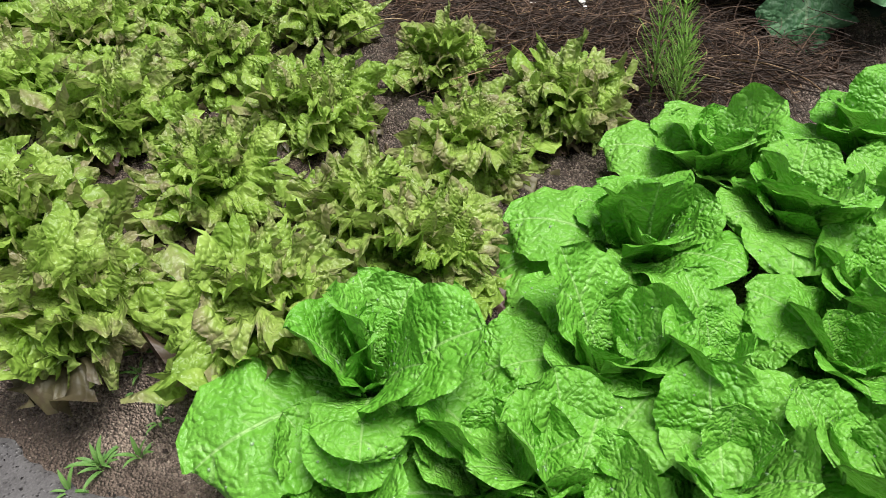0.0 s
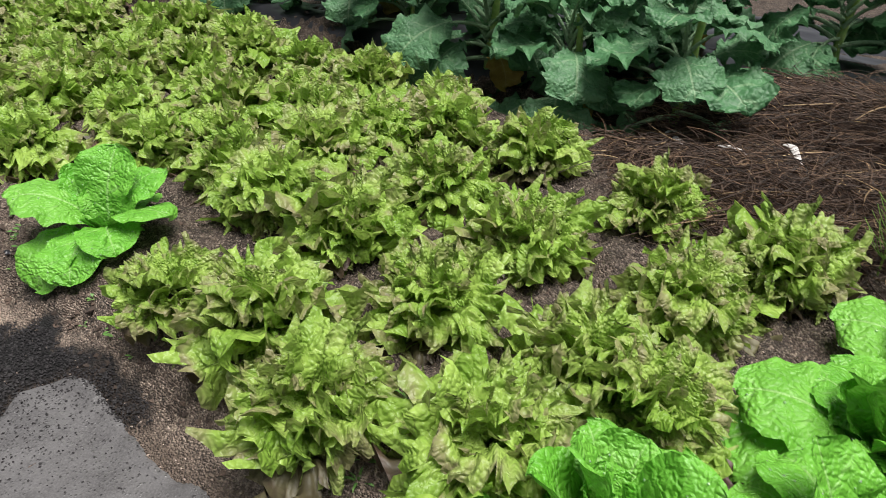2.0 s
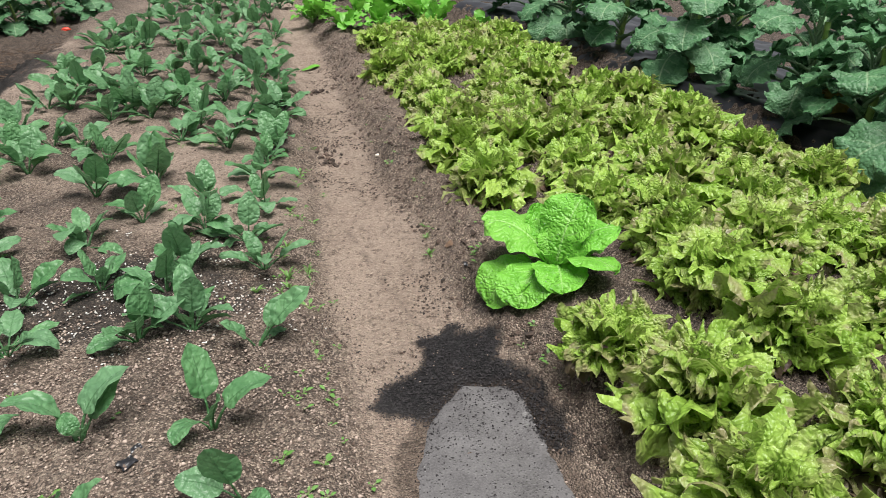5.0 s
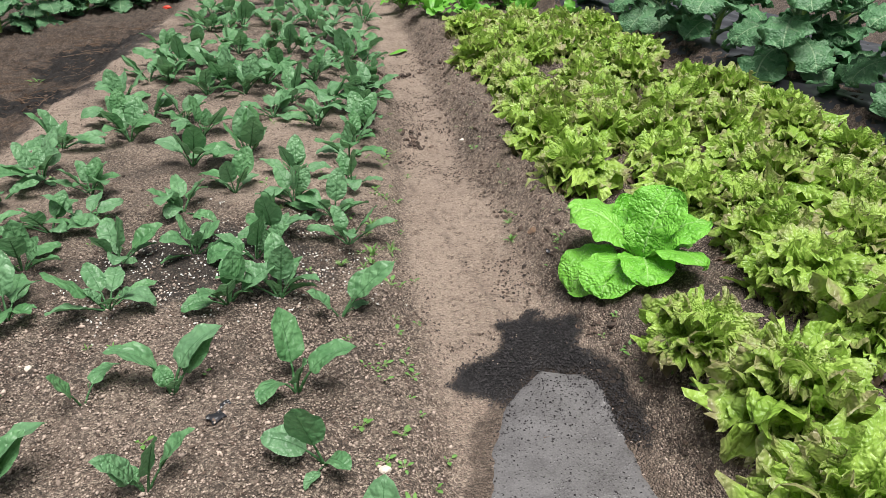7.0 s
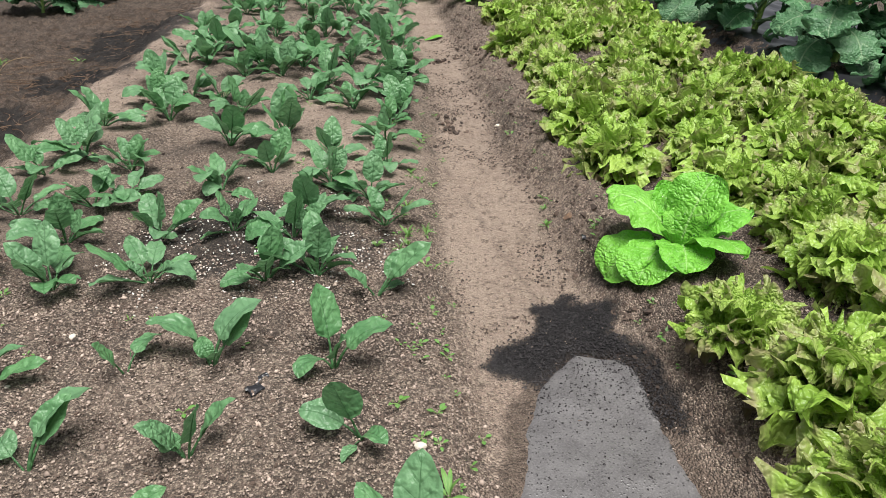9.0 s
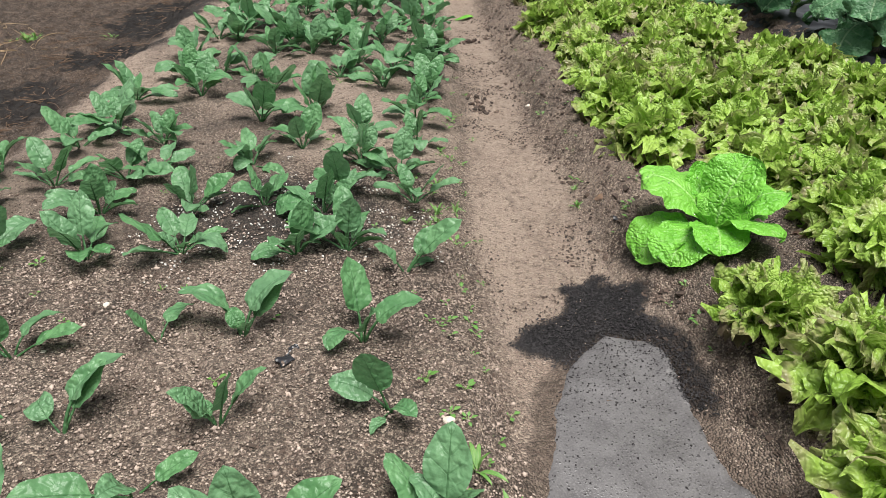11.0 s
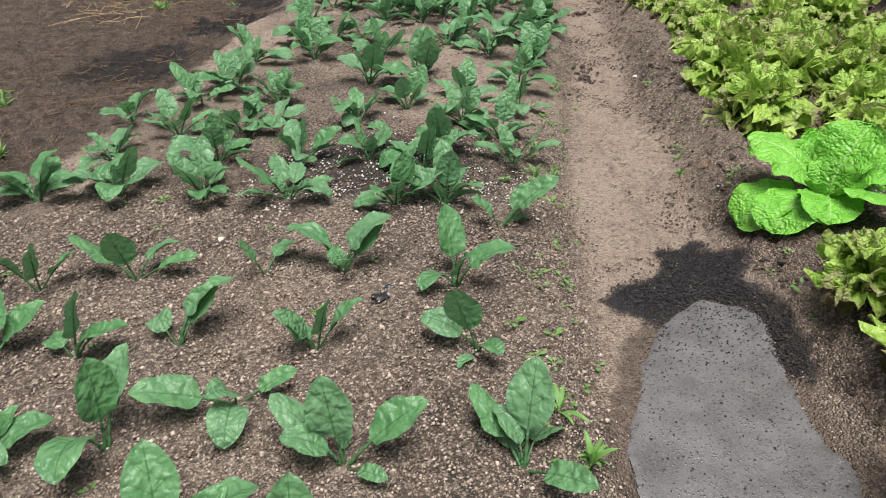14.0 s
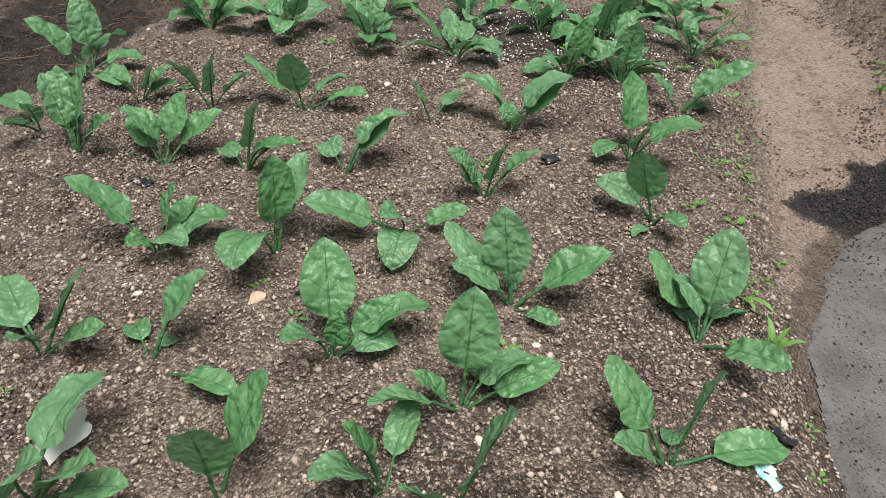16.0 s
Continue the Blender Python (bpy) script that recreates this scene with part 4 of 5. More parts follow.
# ---- spinach bed ----
# nearest plants: place, then each leaf's bearing, form, size and lift
SPINACH_NEAR = [
    (-0.587, 1.360, "91,0,1.05,3 150,6,1.02,-25 175,1,0.85,11 18,3,1.14,-15 -41,2,0.60,7 75,3,0.50,-22"),
    (-0.648, 1.148, "94,0,1.10,-2 -179,3,0.60,-3 68,4,0.80,-30 26,1,0.86,2 22,2,0.90,13 -140,2,1.00,22"),
    (-0.831, 1.209, "107,0,1.09,-20 -128,1,0.80,24 53,3,0.85,-11 26,1,1.13,-5 23,4,0.73,-5 82,3,0.60,32"),
    (-0.975, 1.432, "142,0,1.10,11 -96,4,1.10,9 62,3,1.17,1"),
    (-0.775, 1.513, "178,3,1.20,-23 -123,1,0.80,24 -93,4,0.90,-12 19,2,0.74,10"),
    (-1.162, 1.404, "-177,3,1.19,-5 29,0,0.80,-4 37,1,0.91,-8 -114,1,0.60,19 -24,4,0.70,13 54,3,0.72,-13"),
    (-0.647, 1.658, "-179,3,0.85,7 -29,0,0.85,1 3,3,0.90,-4 153,4,0.48,20 162,6,0.75,6"),
    (-0.333, 1.641, "-112,0,1.00,8 152,1,0.93,2 -63,1,0.70,4 -126,2,0.50,-3"),
    (-0.297, 1.352, "54,0,1.17,-16 137,6,1.01,-29 125,1,0.81,13 43,4,0.90,-28 -49,2,1.00,16 110,4,0.60,-26"),
    (-0.381, 1.111, "-26,0,1.00,9 140,6,1.00,-16 -167,3,0.80,-7 18,2,1.10,-16 70,4,0.45,-21"),
    (-1.226, 1.166, "9,0,1.00,-13 135,3,1.00,-32 145,1,0.90,-21 -1,2,0.80,22 -85,1,0.60,34"),
    (-1.078, 1.175, "35,3,1.00,1 129,1,0.60,-25 165,2,1.05,-25 82,4,0.40,-24"),
    (-1.055, 1.158, "-24,2,0.85,1"),
    (-0.915, 0.983, "-80,0,0.95,8 40,0,1.00,-17"),
    (-0.725, 1.001, "-163,3,0.90,23 79,2,0.80,5 -143,1,0.80,18"),
    (-0.651, 0.980, "-15,0,1.15,0 -123,3,0.80,14"),
    (-1.116, 0.950, "-5,1,0.90,40 69,1,1.16,3 -14,2,1.00,35 -7,2,0.90,15"),
    (-1.446, 1.685, "38,0,1.15,-1 149,3,1.06,16 102,6,1.03,4 137,4,0.80,6 10,3,0.80,-4"),
    (-1.559, 1.761, "156,1,0.90,-8 -86,2,0.90,20 -83,3,0.70,10"),
    (-1.419, 1.918, "1,0,0.70,-9 -123,3,0.60,7 31,3,0.70,-5 36,1,0.62,-5"),
    (-1.263, 1.927, "-8,0,0.95,2 -135,3,0.95,9 4,3,0.80,-6"),
    (-1.058, 1.945, "-77,0,0.95,4 -179,6,1.06,-24 26,1,0.92,2 0,2,0.95,8"),
    (-0.916, 1.691, "41,3,1.01,-3 29,1,1.26,10 117,4,0.70,1"),
    (-0.774, 1.935, "-169,0,0.75,-6 46,1,0.80,-10 79,2,0.70,-21"),
    (-0.601, 1.919, "31,3,1.00,0 20,1,1.26,19 164,1,1.18,10 124,4,0.53,40 -65,3,0.60,4"),
    (-0.353, 1.859, "125,0,1.17,-14 -138,4,0.80,2 -50,3,0.90,15 3,1,1.15,9"),
    (-0.204, 2.148, "48,3,1.00,-13 2,2,1.25,32 167,3,0.80,2 30,2,0.60,-13"),
    (-1.272, 1.682, "138,3,0.85,-19 65,0,0.94,-20 42,3,1.04,-16 171,1,0.97,27 147,2,0.90,-17"),
    (-1.104, 1.673, "-4,0,1.00,5 142,4,0.60,-5 5,1,0.90,3 -6,1,0.90,14"),]
SPINACH_MID = [(-0.98, 2.33), (-0.75, 2.30), (-0.47, 2.26), (-0.34, 2.25), (-1.15, 2.81), (-0.99, 2.60), (-0.85, 2.84), (-0.74, 2.56), (-1.03, 3.27),
    (-1.13, 3.12), (-0.95, 2.83), (-0.86, 3.10), (-1.00, 3.57), (-0.83, 3.87), (-0.76, 3.63), (-0.53, 3.27), (-0.48, 3.59), (-0.57, 2.86),
    (-0.68, 3.92), (-0.81, 4.12), (-0.33, 3.27), (-0.40, 2.98), (-0.18, 3.79), (-0.18, 3.06), (-0.31, 2.57), (-0.38, 2.47), (-0.54, 2.55),
    (-0.11, 2.73), (0.04, 3.21), (-0.01, 3.63), (0.08, 3.85), (0.23, 3.78), (-0.07, 3.96), (-0.05, 4.53), (-0.27, 4.16), (-0.34, 4.29),
    (-0.44, 4.22), (-0.38, 4.62), (-0.61, 4.48), (-0.71, 4.55), (-0.64, 4.85), (-0.63, 5.21)]
SPINACH_FAR = [(-0.47, 5.17), (-0.40, 4.81), (-0.21, 4.56), (-0.23, 5.00), (-0.28, 5.24), (-0.08, 4.91), (0.05, 4.95), (0.04, 5.40), (0.15, 4.94),
    (0.19, 4.58), (0.34, 4.72), (0.28, 4.15), (0.42, 4.64), (0.40, 5.19), (0.33, 5.38), (0.57, 5.45), (0.31, 5.71), (0.16, 5.73),
    (0.03, 5.91), (-0.14, 5.82), (-0.25, 5.77), (-0.36, 5.76), (-0.43, 5.96), (0.49, 5.86), (0.73, 6.00), (-0.02, 6.20), (0.14, 6.18),
    (0.30, 6.16), (0.48, 6.25), (0.69, 6.39), (-0.22, 6.21), (-0.32, 6.30), (0.48, 6.76), (0.29, 6.70), (0.12, 6.75), (-0.05, 6.81),
    (0.67, 6.79), (0.89, 6.88), (1.16, 7.64), (0.90, 7.44), (0.68, 7.33), (0.47, 7.24), (0.28, 7.34), (0.09, 7.37)]


def leaf_list(text):
    return [(float(a), int(k), float(z), float(e)) for a, k, z, e in (w.split(",") for w in text.split())]


for i, (x, y, text) in enumerate(SPINACH_NEAR):
    spinach(x, y, 1.0, leaf_list(text), i)
for i, (x, y) in enumerate(SPINACH_MID + SPINACH_FAR):
    spinach(x, y, rnd.uniform(0.85, 1.0) * (1.0 if y < 3.2 else 1.15), None, 60 + i)
for x, y, size in [(-1.42, 2.36, 1.0), (-1.30, 2.62, 0.9), (-1.22, 2.38, 1.0), (-1.60, 2.05, 1.0), (-1.33, 2.95, 0.9), (0.11, 3.42, 0.95), (0.00, 2.98, 0.9), (-0.10, 2.55, 0.85), (0.33, 4.10, 1.05),
                   (0.19, 3.60, 1.0), (-0.22, 2.84, 0.85), (0.40, 4.36, 1.05), (0.50, 4.95, 1.1), (-0.55, 3.80, 1.0), (-0.15, 4.30, 1.05), (-0.55, 4.75, 1.1), (0.10, 4.35, 1.1)]:
    spinach(x, y, size, None, 170 + int(100 * (y + x)))

# ---- lettuce bed ----
FRILLED = [(0.45, 1.20), (0.56, 1.46), (0.80, 1.21), (0.54, 0.91), (0.79, 0.86), (0.75, 0.73), (1.08, 0.79), (1.31, 0.66), (1.11, 1.17),
    (1.21, 1.49), (0.91, 1.54), (0.93, 1.83), (1.51, 1.39), (1.42, 0.99), (0.52, 1.69), (1.20, 1.91), (1.07, 2.23), (1.40, 1.84),
    (1.47, 1.66), (1.69, 2.15), (1.37, 2.08), (0.94, 2.36), (1.49, 2.29), (1.27, 2.36), (1.66, 1.82), (0.98, 2.02)]
FRILLED_FAR = [(0.72, 2.66), (1.34, 2.57), (1.15, 2.87), (1.68, 2.72), (0.77, 2.99), (0.87, 3.22), (0.96, 3.73), (0.98, 4.29), (1.22, 3.43),
    (1.31, 3.04), (1.03, 2.61), (1.57, 3.70), (1.46, 2.83), (1.79, 3.27), (1.55, 4.35), (0.99, 2.99), (1.72, 2.45), (1.12, 3.18),
    (0.99, 3.97), (1.31, 4.28), (1.19, 5.03), (1.39, 5.18), (1.55, 5.04), (1.73, 4.87), (1.79, 4.40), (1.30, 3.70), (1.73, 3.47),
    (1.83, 3.00), (0.92, 3.50), (1.55, 3.25), (1.50, 3.92), (1.12, 4.45), (1.60, 4.60), (1.36, 4.68), (1.95, 4.80), (1.85, 4.10)]
for i, (x, y) in enumerate(FRILLED + FRILLED_FAR):
    frilled_lettuce(x, y, rnd.uniform(1.06, 1.26) * (0.72 if (x, y) == (0.52, 1.69) else 1.0), i)
# cos lettuces: place, then each large leaf's bearing, form, size and lift
COS_PLACES = [
    (0.491, 0.699, "123,4,1.00,3 -64,0,1.10,-2 140,1,1.30,-21 -145,3,0.80,-21 -84,3,1.03,-24 -93,6,0.90,19 -158,6,0.60,-8"),
    (0.629, 0.405, "66,4,1.10,-13 -75,2,1.00,1 -126,1,0.70,18 123,1,0.80,2"),
    (0.444, 0.400, ""),
    (0.884, 0.403, "-155,4,1.10,5 117,1,1.30,-31 96,1,1.17,-11 -131,2,1.00,0 -110,1,1.00,8 93,2,0.90,5 12,5,0.70,-15"),
    (1.165, 0.324, "48,1,1.00,1 90,1,1.10,-11 -71,2,1.10,8 -151,4,0.90,-3 92,6,0.80,5"),
    (1.025, 0.189, "-172,0,1.10,9 122,2,1.00,3 -177,3,1.00,12 131,1,0.90,13 -163,1,0.90,7"),
    (0.662, 0.258, ""),
    (0.745, 0.099, ""),
    (0.501, 0.230, ""),
    (0.423, 0.504, ""),
    (0.364, 0.667, ""),
    (1.339, 0.066, ""),
    (0.550, 0.097, ""),]
for i, (x, y, text) in enumerate(COS_PLACES):
    cos_lettuce(x, y, 0.92, i, leaf_list(text))
for x, y in [(0.86, 0.06), (1.12, 0.0), (0.70, -0.10)]:
    cos_lettuce(x, y, 0.95, int(90 * x), [])
cos_lettuce(0.613, 2.087, 0.50, 41, leaf_list("179,3,1.05,-30 -147,3,1,-20 135,1,1.2,4 18,0,1.1,15 62,2,1,-13 -17,1,1.05,14 11,1,.8,-16 -76,1,1.05,-4 -115,3,.9,-4 64,6,.7,1 84,5,.6,-22 22,4,.6,-13"),
            "single cos lettuce with broad bright green leaves by the path")
for i in range(26):
    greens(rnd.uniform(1.15, 2.2), rnd.uniform(5.45, 7.4), rnd.uniform(0.9, 1.2), i)

# ---- broccoli row ----
for i, (x, y) in enumerate([(2.16, 1.22), (2.14, 1.62), (2.24, 2.02), (2.40, 2.55), (2.60, 3.00), (2.55, 3.75), (2.60, 4.45), (2.65, 5.1), (2.7, 1.5), (2.8, 1.95),
                            (2.85, 2.45), (3.05, 3.1), (3.0, 3.9), (2.36, 0.28), (2.50, -0.15), (2.75, 5.8), (2.95, 0.9)]):
    plant = broccoli(x, y, rnd.uniform(1.05, 1.22), i)
    if i in (1, 2, 4, 8):
        part("yellow_leaf", YELLOW_LEAF, plant, leaf_pose(200 + 17 * i, -20, 0.8, 0.004, 0.08), "withering yellow leaf")


# ---- black film over the broccoli ridge ----
def build_film():
    xs, ys = np.arange(0, 1.0001, 0.02), np.arange(-0.8, 6.6, 0.025)
    gs, gy = np.meshgrid(xs, ys, indexing="ij")
    gx = bed_back(gy) + 0.30 + 1.7 * gs + 0.02 * fbm(gy * 3, gs * 2, 91)
    z = ground_base(gx, gy) + 0.010 + 0.012 * fbm(gx * 10, gy * 3, 92, 3) + 0.006 * np.abs(vnoise(gx * 30, gy * 5, 93))
    z = z - 0.035 * (heap(gx, gy) > 0.012)
    z = np.where(gs < 0.03, ground_base(gx, gy) - 0.01, z)
    me = mesh_of("mulch_film", np.stack([gx, gy, z], -1).reshape(-1, 3), grid_faces(len(xs), len(ys)), FILM)
    tagged(new("mulch_film", me), "wrinkled black plastic mulch film over the broccoli ridge", "mulch film")


# ---- thin strands: straw, roots, dry stems ----
def strands(name, starts, bearings, lengths, radii, material, bend=0.6, lift=0.3, seed=1, seg=5):
    rng = np.random.default_rng(seed)
    n = len(starts)
    verts, faces = [], []
    th = np.array([0, 2.094, 4.189])
    base = np.arange((seg + 1) * 3).reshape(seg + 1, 3)
    quad = np.stack([base[:-1], np.roll(base[:-1], -1, 1), np.roll(base[1:], -1, 1), base[1:]], -1).reshape(-1, 4)
    for i in range(n):
        a, el = bearings[i], rng.normal() * lift
        turn, drop = rng.normal() * bend / seg, -el * 2.0 / seg
        q, pts = np.array(starts[i], float), []
        for _ in range(seg + 1):
            pts.append(q.copy())
            q = q + lengths[i] / seg * np.array([math.cos(a) * math.cos(el), math.sin(a) * math.cos(el), math.sin(el)])
            a, el = a + turn, el + drop
        pts = np.array(pts)
        side = np.array([-math.sin(a), math.cos(a), 0])
        rad = radii[i] * np.linspace(1, 0.55, seg + 1)
        ring = pts[:, None] + rad[:, None, None] * (np.cos(th)[None, :, None] * side + np.sin(th)[None, :, None] * np.array([0, 0, 1.0]))
        verts.append(ring.reshape(-1, 3))
        faces.append(quad + i * (seg + 1) * 3)
    return mesh_of(name, np.concatenate(verts), np.concatenate(faces), material)


def heap(x, y):
    """The straw heap's height over the soil."""
    d = np.sqrt(((x - 2.02) / 0.58) ** 2 + ((y - 0.72) / 0.60) ** 2)
    return 0.08 * smooth(1.05, 0.2, d) + 0.025 * smooth(1.12, 1.0, d)


def build_straw():
    rng = np.random.default_rng(77)
    xs, ys = np.arange(1.36, 2.7, 0.025), np.arange(0.04, 1.42, 0.025)
    gx, gy = np.meshgrid(xs, ys, indexing="ij")
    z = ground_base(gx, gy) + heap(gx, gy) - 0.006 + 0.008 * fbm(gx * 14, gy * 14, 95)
    # A near-black sheet that shows in the gaps between the strands.
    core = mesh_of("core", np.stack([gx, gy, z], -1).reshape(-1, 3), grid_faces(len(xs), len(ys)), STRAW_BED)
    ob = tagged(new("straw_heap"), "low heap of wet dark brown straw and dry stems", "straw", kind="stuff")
    part("core", core, ob, Matrix(), "near-black sheet filling the gaps under the strands")

    def some(n, pale, seed):
        r = np.sqrt(rng.uniform(0, 1, n)) * 1.02
        a = rng.uniform(0, 6.28, n)
        x, y = 2.02 + 0.62 * r * np.cos(a), 0.72 + 0.63 * r * np.sin(a)
        zz = ground_base(x, y) + heap(x, y) + rng.uniform(-0.004, 0.026, n)
        bearing = np.arctan2(y - 0.5, x - 1.9) + 1.57 + rng.normal(size=n) * 1.3
        return strands("strands", np.stack([x, y, zz], -1), bearing, rng.uniform(0.05, 0.26, n), rng.uniform(0.0009, 0.0028, n), pale, 1.5, 0.28, seed)
    part("strands", some(4200, STRAW, 1), ob, Matrix())
    part("brown_strands", some(1500, BROWN_STRAW, 3), ob, Matrix(), "brown straw stalks")
    part("pale_strands", some(190, PALE_STRAW, 2), ob, Matrix(), "pale dry straw stalks")
    # dry roots and stems on the dug soil
    n = 900
    y = rng.uniform(2.2, 6.6, n)
    x = bed_left(y) - 0.12 - np.abs(rng.normal(size=n)) * 0.45
    st = np.stack([x, y, ground_base(x, y) + 0.012], -1)
    me = strands("dry_stems", st, rng.uniform(0, 6.28, n), rng.uniform(0.05, 0.22, n), rng.uniform(0.0010, 0.0026, n), BROWN_STRAW, 1.2, 0.15, 5)
    tagged(new("dry_stems", me), "dry brown stems and roots lying on dug soil", "plant litter", kind="stuff")
    n = 60
    x, y = -1.95 + 0.16 * rng.normal(size=n), 4.9 + 0.2 * rng.normal(size=n)
    me = strands("dead_roots", np.stack([x, y, ground_base(x, y) + rng.uniform(0.01, 0.06, n)], -1), rng.uniform(0, 6.28, n), rng.uniform(0.12, 0.3, n),
                 rng.uniform(0.0015, 0.003, n), PALE_STRAW, 1.6, 0.3, 6)
    tagged(new("dead_roots", me), "tangle of pale dried pulled-up weeds and roots", "plant litter", kind="stuff")


def curl_mesh(name, length, width, arch, material, seed=0):
    u, v = np.meshgrid(np.linspace(0, 1, 12), np.linspace(-1, 1, 7), indexing="ij")
    half = width / 2 * np.sin(np.pi * np.clip(u, 0.04, 0.97)) ** 0.5
    x, y = length * (u - 0.5), v * half + 0.25 * length * np.sin(u * 2.6 + seed)
    z = arch * np.sin(np.pi * u) + 0.35 * half * (1 - np.abs(v) ** 2) + 0.18 * half * vnoise(u * 6, v * 3, seed)
    top = np.stack([x, y, z], -1).reshape(-1, 3)
    low = top - np.array([0, 0, 0.0012])
    f = grid_faces(12, 7)
    return mesh_of(name, np.concatenate([top, low]), np.concatenate([f, f[:, ::-1] + len(top)]), material)


for i, (x, y, turn, k) in enumerate([(1.93, 1.10, 40, 1.0), (1.90, 0.95, 100, 0.9), (1.93, 0.80, 60, 1.2), (2.00, 1.16, 150, 0.7)]):
    ob = tagged(new("dry_husk", curl_mesh("dry_husk", 0.10, 0.022, 0.012, HUSK, i)), "bleached curled dry leaf husk on the straw", "husk", "dry husks on the straw")
    ob.matrix_basis = pose(x, y, height(x, y) + float(heap(x, y)) + 0.030, 0, 0, turn) @ Matrix.Scale(k, 4)


# ---- horsetail ----
def horsetail(x, y, tall, seed):
    rng = np.random.default_rng(seed)
    ob = thing("horsetail", x, y, height(x, y), "feathery light green horsetail weed beside the lettuces", "weed", "horsetails by the straw")
    h = np.linspace(0, tall, 12)
    lean = 0.02 * np.sin(h * 6 + seed)
    th = np.linspace(0, 6.2832, 7)[:-1]
    T, Hh = np.meshgrid(th, h)
    r = 0.0026 * (1 - 0.6 * Hh / tall)
    v = np.stack([np.cos(T) * r + lean[:, None], np.sin(T) * r, Hh], -1).reshape(-1, 3)
    i = np.arange(72).reshape(12, 6)
    f = np.stack([i[:-1], np.roll(i[:-1], -1, 1), np.roll(i[1:], -1, 1), i[1:]], -1).reshape(-1, 4)
    part("stem", mesh_of("stem", v, f, HORSETAIL), ob, Matrix())
    for k in range(2, 12):
        n, long = 9, 0.085 * (1 - 0.65 * (k - 2) / 10)
        a = np.arange(n) * 6.283 / n + k
        starts = [(lean[k], 0, h[k])] * n
        verts, faces = [], []
        for j in range(n):
            el = np.linspace(0.75, 1.15, 5) + 0.1 * rng.normal()
            d = np.stack([np.cos(a[j]) * np.cos(el), np.sin(a[j]) * np.cos(el), np.sin(el)], -1) * long * rng.uniform(0.75, 1.1) / 4
            pts = np.array(starts[j]) + np.concatenate([np.zeros((1, 3)), np.cumsum(d[:-1], 0)])
            sd = np.array([-math.sin(a[j]), math.cos(a[j]), 0]) * 0.0011
            ring = np.stack([pts + sd, pts - sd, pts + np.array([0, 0, 0.0018])], 1)
            b = np.arange(15).reshape(5, 3)
            verts.append(ring.reshape(-1, 3))
            faces.append(np.stack([b[:-1], np.roll(b[:-1], -1, 1), np.roll(b[1:], -1, 1), b[1:]], -1).reshape(-1, 4) + j * 15)
        tagged(part("whorl", mesh_of("whorl", np.concatenate(verts), np.concatenate(faces), HORSETAIL), ob, Matrix()), kind="stuff")


horsetail(1.42, 0.50, 0.30, 1)
horsetail(1.46, 0.46, 0.24, 2)
horsetail(1.40, 0.44, 0.20, 3)

# ---- small weeds and seedlings ----
SEED_LEAF = [blade("weed_leaf", 0.014, 0.008, oval, WEED, 600 + i, stem=0.008, stem_r=0.0008, rise=r, cup=0.1, nu=5, nv=3) for i, r in enumerate([(50, 0), (35, -20)])]
BLADE_LEAF = [blade("weed_leaf", 0.05, 0.009, oval, WEED, 620 + i, stem=0.004, stem_r=0.0009, rise=r, cup=0.4, nu=6, nv=3) for i, r in enumerate([(60, -10), (40, -30), (75, 30)])]


def weed(x, y, kind, size, seed):
    r = random.Random(seed)
    ob = thing("weed_seedling", x, y, height(x, y) + 0.001, "tiny green weed seedling in bare soil" if kind == 0 else "low tuft of narrow-leaved green weed in soil",
               "weed", "weed seedlings" if kind == 0 else "weed tufts")
    pool_ = SEED_LEAF if kind == 0 else BLADE_LEAF
    for i in range(r.randint(3, 5) if kind == 0 else r.randint(5, 9)):
        part("leaf", pool_[r.randrange(len(pool_))], ob, leaf_pose(i * 137.5 + r.uniform(-20, 20), r.uniform(-15, 15), size * r.uniform(0.7, 1.2), 0.001))


for i in range(190):
    y = rnd.uniform(0.9, 4.2)
    if i % 3 == 0:
        x = rnd.uniform(float(bed_left(y)) + 0.1, float(path_left(y)))
    elif i % 3 == 1:
        x = float(path_right(y)) + rnd.uniform(0.02, 0.16)
    else:
        x = float(path_left(y)) + rnd.gauss(-0.05, 0.05)
    weed(x, y, 0, rnd.uniform(0.6, 1.3), i)
for i, (x, y, k, n) in enumerate([(0.24, 1.07, 1.0, 3), (0.48, 1.14, 0.7, 2), (0.75, 1.12, 0.7, 4), (0.75, 1.23, 0.6, 3), (1.20, 0.64, 0.6, 3), (-0.19, 1.43, 1.0, 3),
                                  (2.15, 3.55, 1.0, 4), (2.12, 3.2, 1.0, 4), (-1.78, 2.85, 1.1, 7), (-2.0, 3.5, 1.0, 4), (-1.72, 5.0, 1.2, 5), (-1.3, 4.9, 0.9, 3), (0.50, 2.57, 0.6, 3),
                                  (0.42, 1.75, 0.5, 3), (-0.02, 2.50, 0.8, 3), (-0.08, 2.38, 0.7, 3), (0.02, 2.62, 0.6, 2), (-0.75, 2.12, 0.5, 2), (0.30, 1.02, 0.8, 3), (0.40, 1.02, 0.7, 2), (0.66, 1.06, 0.7, 3), (1.98, 2.95, 0.9, 4), (2.05, 2.5, 0.8, 3)]):
    for j in range(n):
        weed(x + rnd.gauss(0, 0.045), y + rnd.gauss(0, 0.045), 1, k * rnd.uniform(0.7, 1.1), 300 + 20 * i + j)


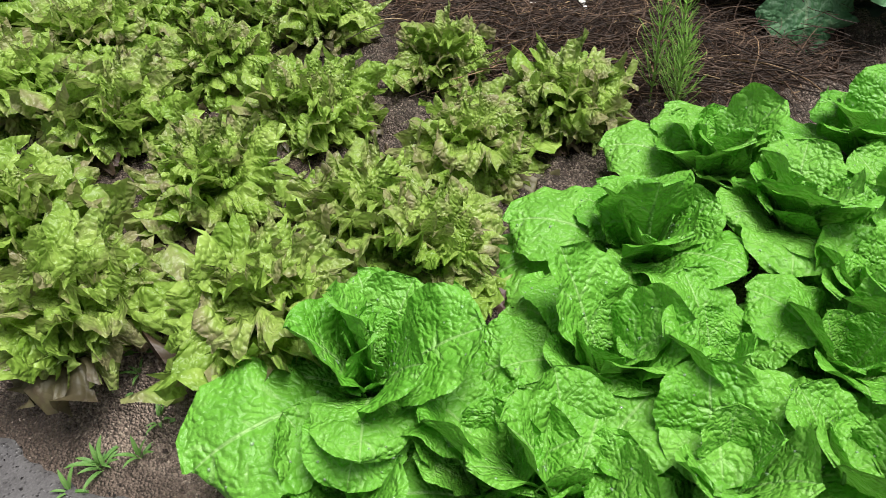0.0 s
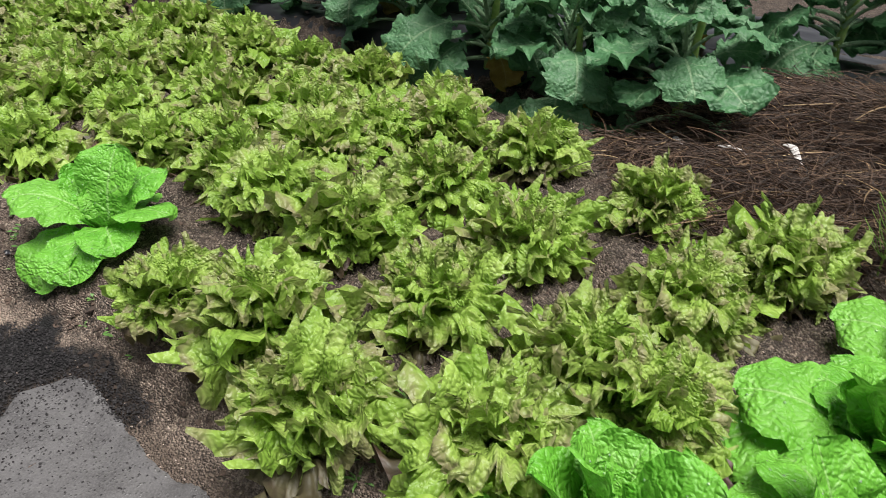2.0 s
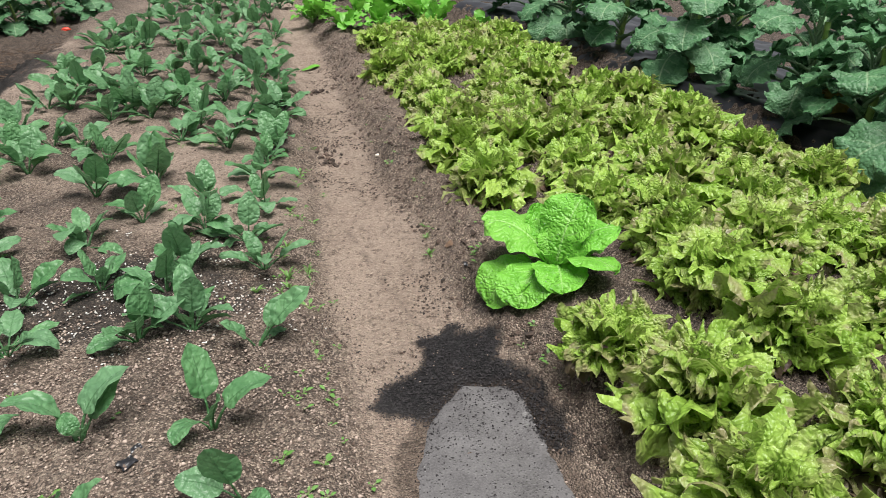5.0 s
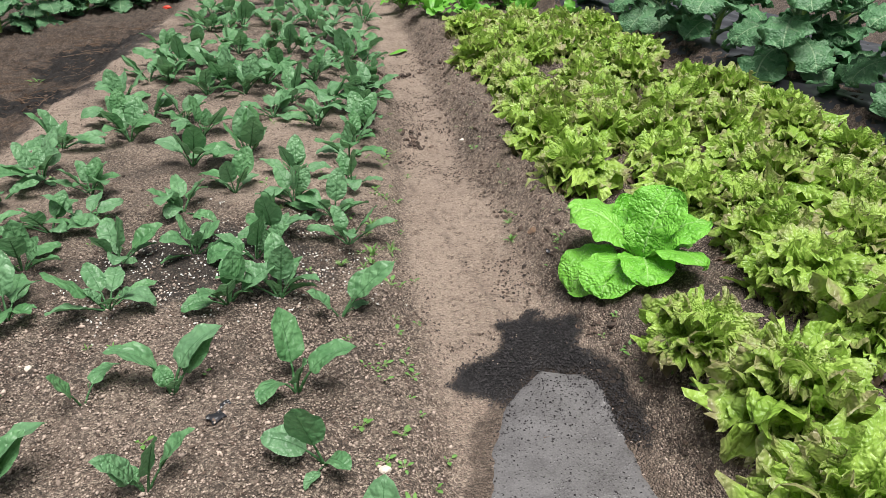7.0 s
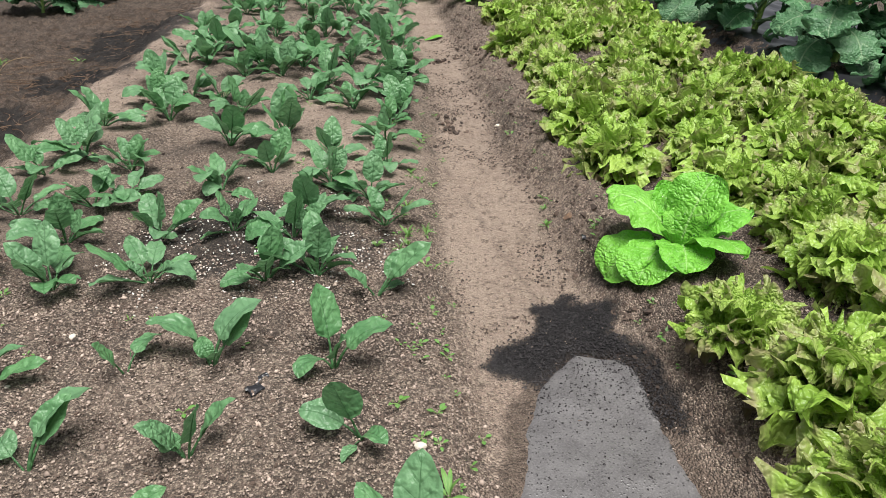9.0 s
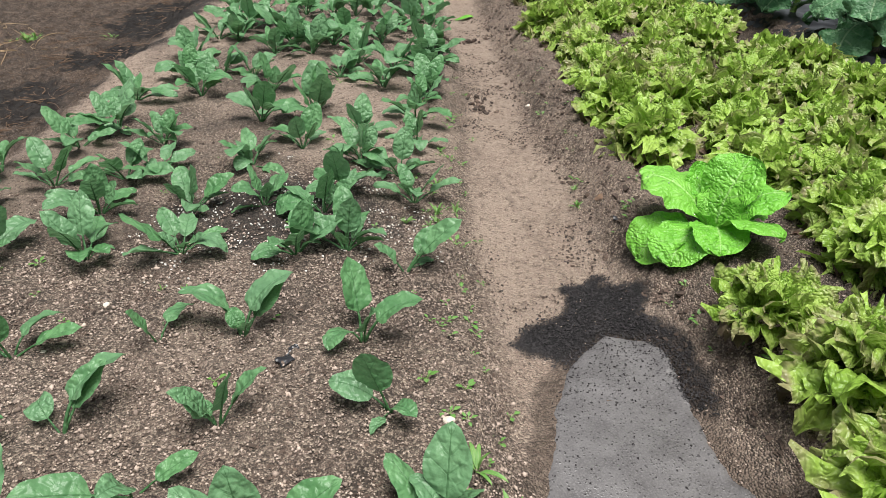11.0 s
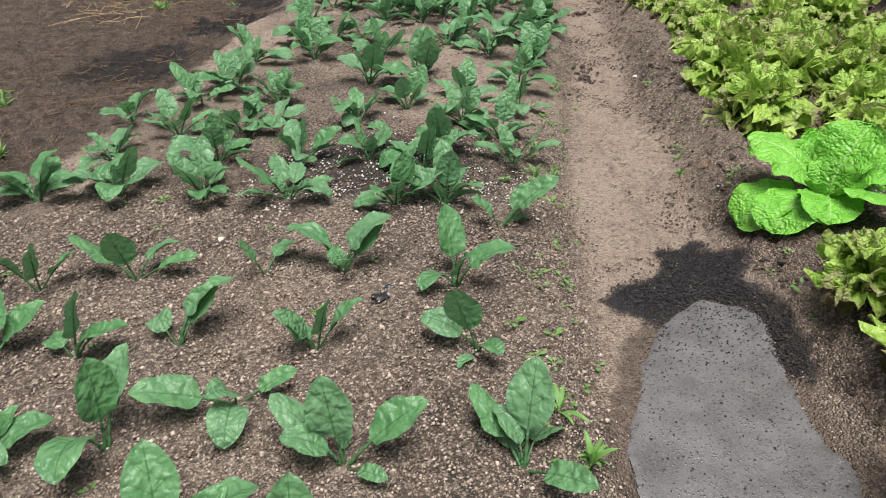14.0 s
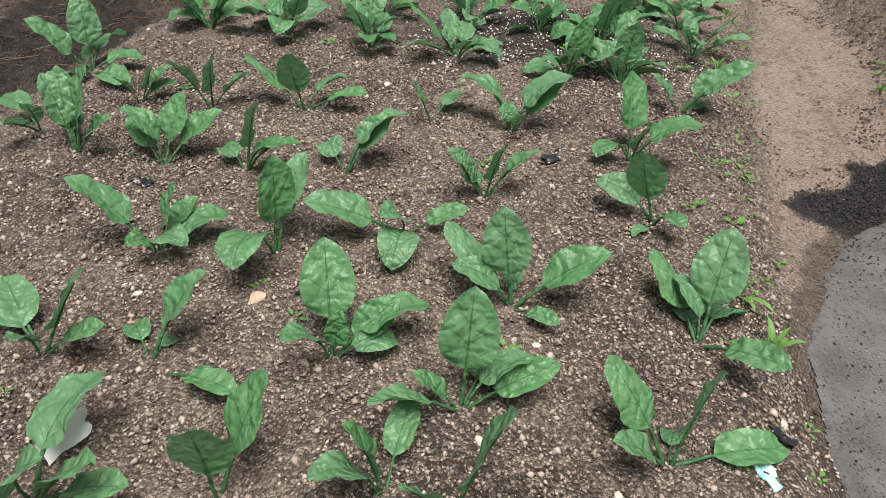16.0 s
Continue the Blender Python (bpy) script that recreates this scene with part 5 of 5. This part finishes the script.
# ---- litter: stones, scraps, withered leaves ----
def lump(name, size, material, label, category, x, y, seed, squash=0.5, group="", turn=0.0, sink=0.3):
    rng = np.random.default_rng(seed)
    bm = bmesh.new()
    bmesh.ops.create_icosphere(bm, subdivisions=2, radius=size)
    for v in bm.verts:
        n = 1 + 0.22 * noise.noise(v.co / size * 1.3 + Vector((seed, 0, 0))) + 0.05 * rng.normal()
        v.co = Vector((v.co.x * 1.25, v.co.y * 0.85, v.co.z * squash)) * n
    me = bpy.data.meshes.new(name)
    bm.to_mesh(me)
    bm.free()
    me.materials.append(material)
    ob = tagged(new(name, me), label, category, group)
    ob.matrix_basis = pose(x, y, height(x, y) + size * squash * (1 - sink), 0, 0, turn)
    return ob


def scrap(name, w, l, material, label, category, x, y, turn, seed, lift=0.006, tilt=8.0, group=""):
    u, v = np.meshgrid(np.linspace(-1, 1, 9), np.linspace(-1, 1, 7), indexing="ij")
    rag = 1 + 0.18 * vnoise(u * 2 + seed, v * 2, seed)
    z = 0.25 * w * vnoise(u * 1.5, v * 1.5 + seed, seed + 1)
    top = np.stack([u * l / 2 * rag, v * w / 2 * rag, z], -1).reshape(-1, 3)
    low = top - np.array([0, 0, 0.0015])
    f = grid_faces(9, 7)
    n = len(top)
    me = mesh_of(name, np.concatenate([top, low]), np.concatenate([f, f[:, ::-1] + n]), material)
    ob = tagged(new(name, me), label, category, group)
    ob.matrix_basis = pose(x, y, height(x, y) + lift, tilt, 0, turn)
    return ob


lump("pebble", 0.010, PALE_STONE, "smooth pale round pebble on the gritty bed", "stone", -0.229, 1.600, 1, 0.7)
lump("flat_stone", 0.014, STONE, "flat pinkish-brown angular stone on the soil", "stone", -0.97, 1.32, 2, 0.45, "", 60)
for i, (x, y, k) in enumerate([(-0.55, 1.28, 0.007), (-1.15, 1.30, 0.006), (-0.2, 1.22, 0.006), (-0.62, 1.1, 0.007), (0.52, 1.55, 0.009), (0.57, 3.4, 0.012), (-0.9, 2.1, 0.008),
                               (-0.45, 1.05, 0.006), (0.40, 1.30, 0.007), (-1.0, 1.95, 0.006)]):
    lump("small_stone", k, PALE_STONE, "small pale stone lying on soil", "stone", x, y, 10 + i, 0.6, "small stones", 40 * i)
for i, (x, y, w, turn) in enumerate([(-0.52, 1.81, 0.022, 30), (-0.90, 1.345, 0.024, 80), (-0.50, 1.845, 0.016, 10), (-0.21, 1.19, 0.022, 150), (-1.27, 1.60, 0.020, 60), (1.14, 0.66, 0.03, 20),
                                     (0.455, 2.31, 0.016, -20)]):
    scrap("film_scrap", w, 1.4 * w, FILM, "crumpled scrap of black plastic film in the soil", "plastic scrap", x, y, turn, 30 + i, 0.007, 12, "black film scraps")
scrap("plastic_shard", 0.030, 0.062, WHITE, "white rigid plastic shard standing in the soil", "plastic scrap", -1.115, 1.03, 65, 51, 0.018, 48)
scrap("paper_scrap", 0.022, 0.050, TEAL, "torn teal and white printed wrapper scrap", "paper scrap", -0.255, 1.12, 120, 52, 0.008, 10)
ob = tagged(new("withered_leaf", curl_mesh("withered_leaf", 0.045, 0.028, 0.012, DEAD, 3)), "curled withered brown leaf on the path", "leaf")
ob.matrix_basis = pose(0.47, 2.46, height(0.47, 2.46) + 0.004, 0, 0, 30)
ob = tagged(new("cut_leaf", curl_mesh("cut_leaf", 0.16, 0.05, 0.012, GREENS, 4)), "fallen pale green leaf lying on the sandy path", "leaf")
ob.matrix_basis = pose(0.77, 5.2, height(0.77, 5.2) + 0.008, 0, 0, 15)
for i, (x, y, turn) in enumerate([(0.80, 2.42, 30), (0.88, 2.62, 100), (1.0, 0.98, 60), (1.12, 2.12, 140), (0.72, 0.80, 20), (1.45, 1.35, 80), (0.70, 1.10, 10), (1.10, 1.42, 50), (1.75, 1.15, 30)]):
    ob = tagged(new("withered_leaf", curl_mesh("withered_leaf", 0.07, 0.035, 0.016, DEAD, 10 + i)), "withered brown lettuce leaf on the bed", "leaf", "withered lettuce leaves")
    ob.matrix_basis = pose(x, y, height(x, y) + 0.006, 0, 0, turn)

# ---- plants at the far corner of the dug soil ----
for i, (x, y) in enumerate([(-1.25, 7.2), (-1.0, 7.35), (-1.5, 6.9), (-0.75, 7.6), (-1.75, 6.5), (-0.5, 7.9)]):
    broccoli(x, y, 0.8, 60 + i)
ob = lump("red_fruit", 0.028, RED, "small red fruit lying on the soil by plants", "fruit", -0.65, 7.20, 77, 0.7, "", 10)
build_film()
build_straw()
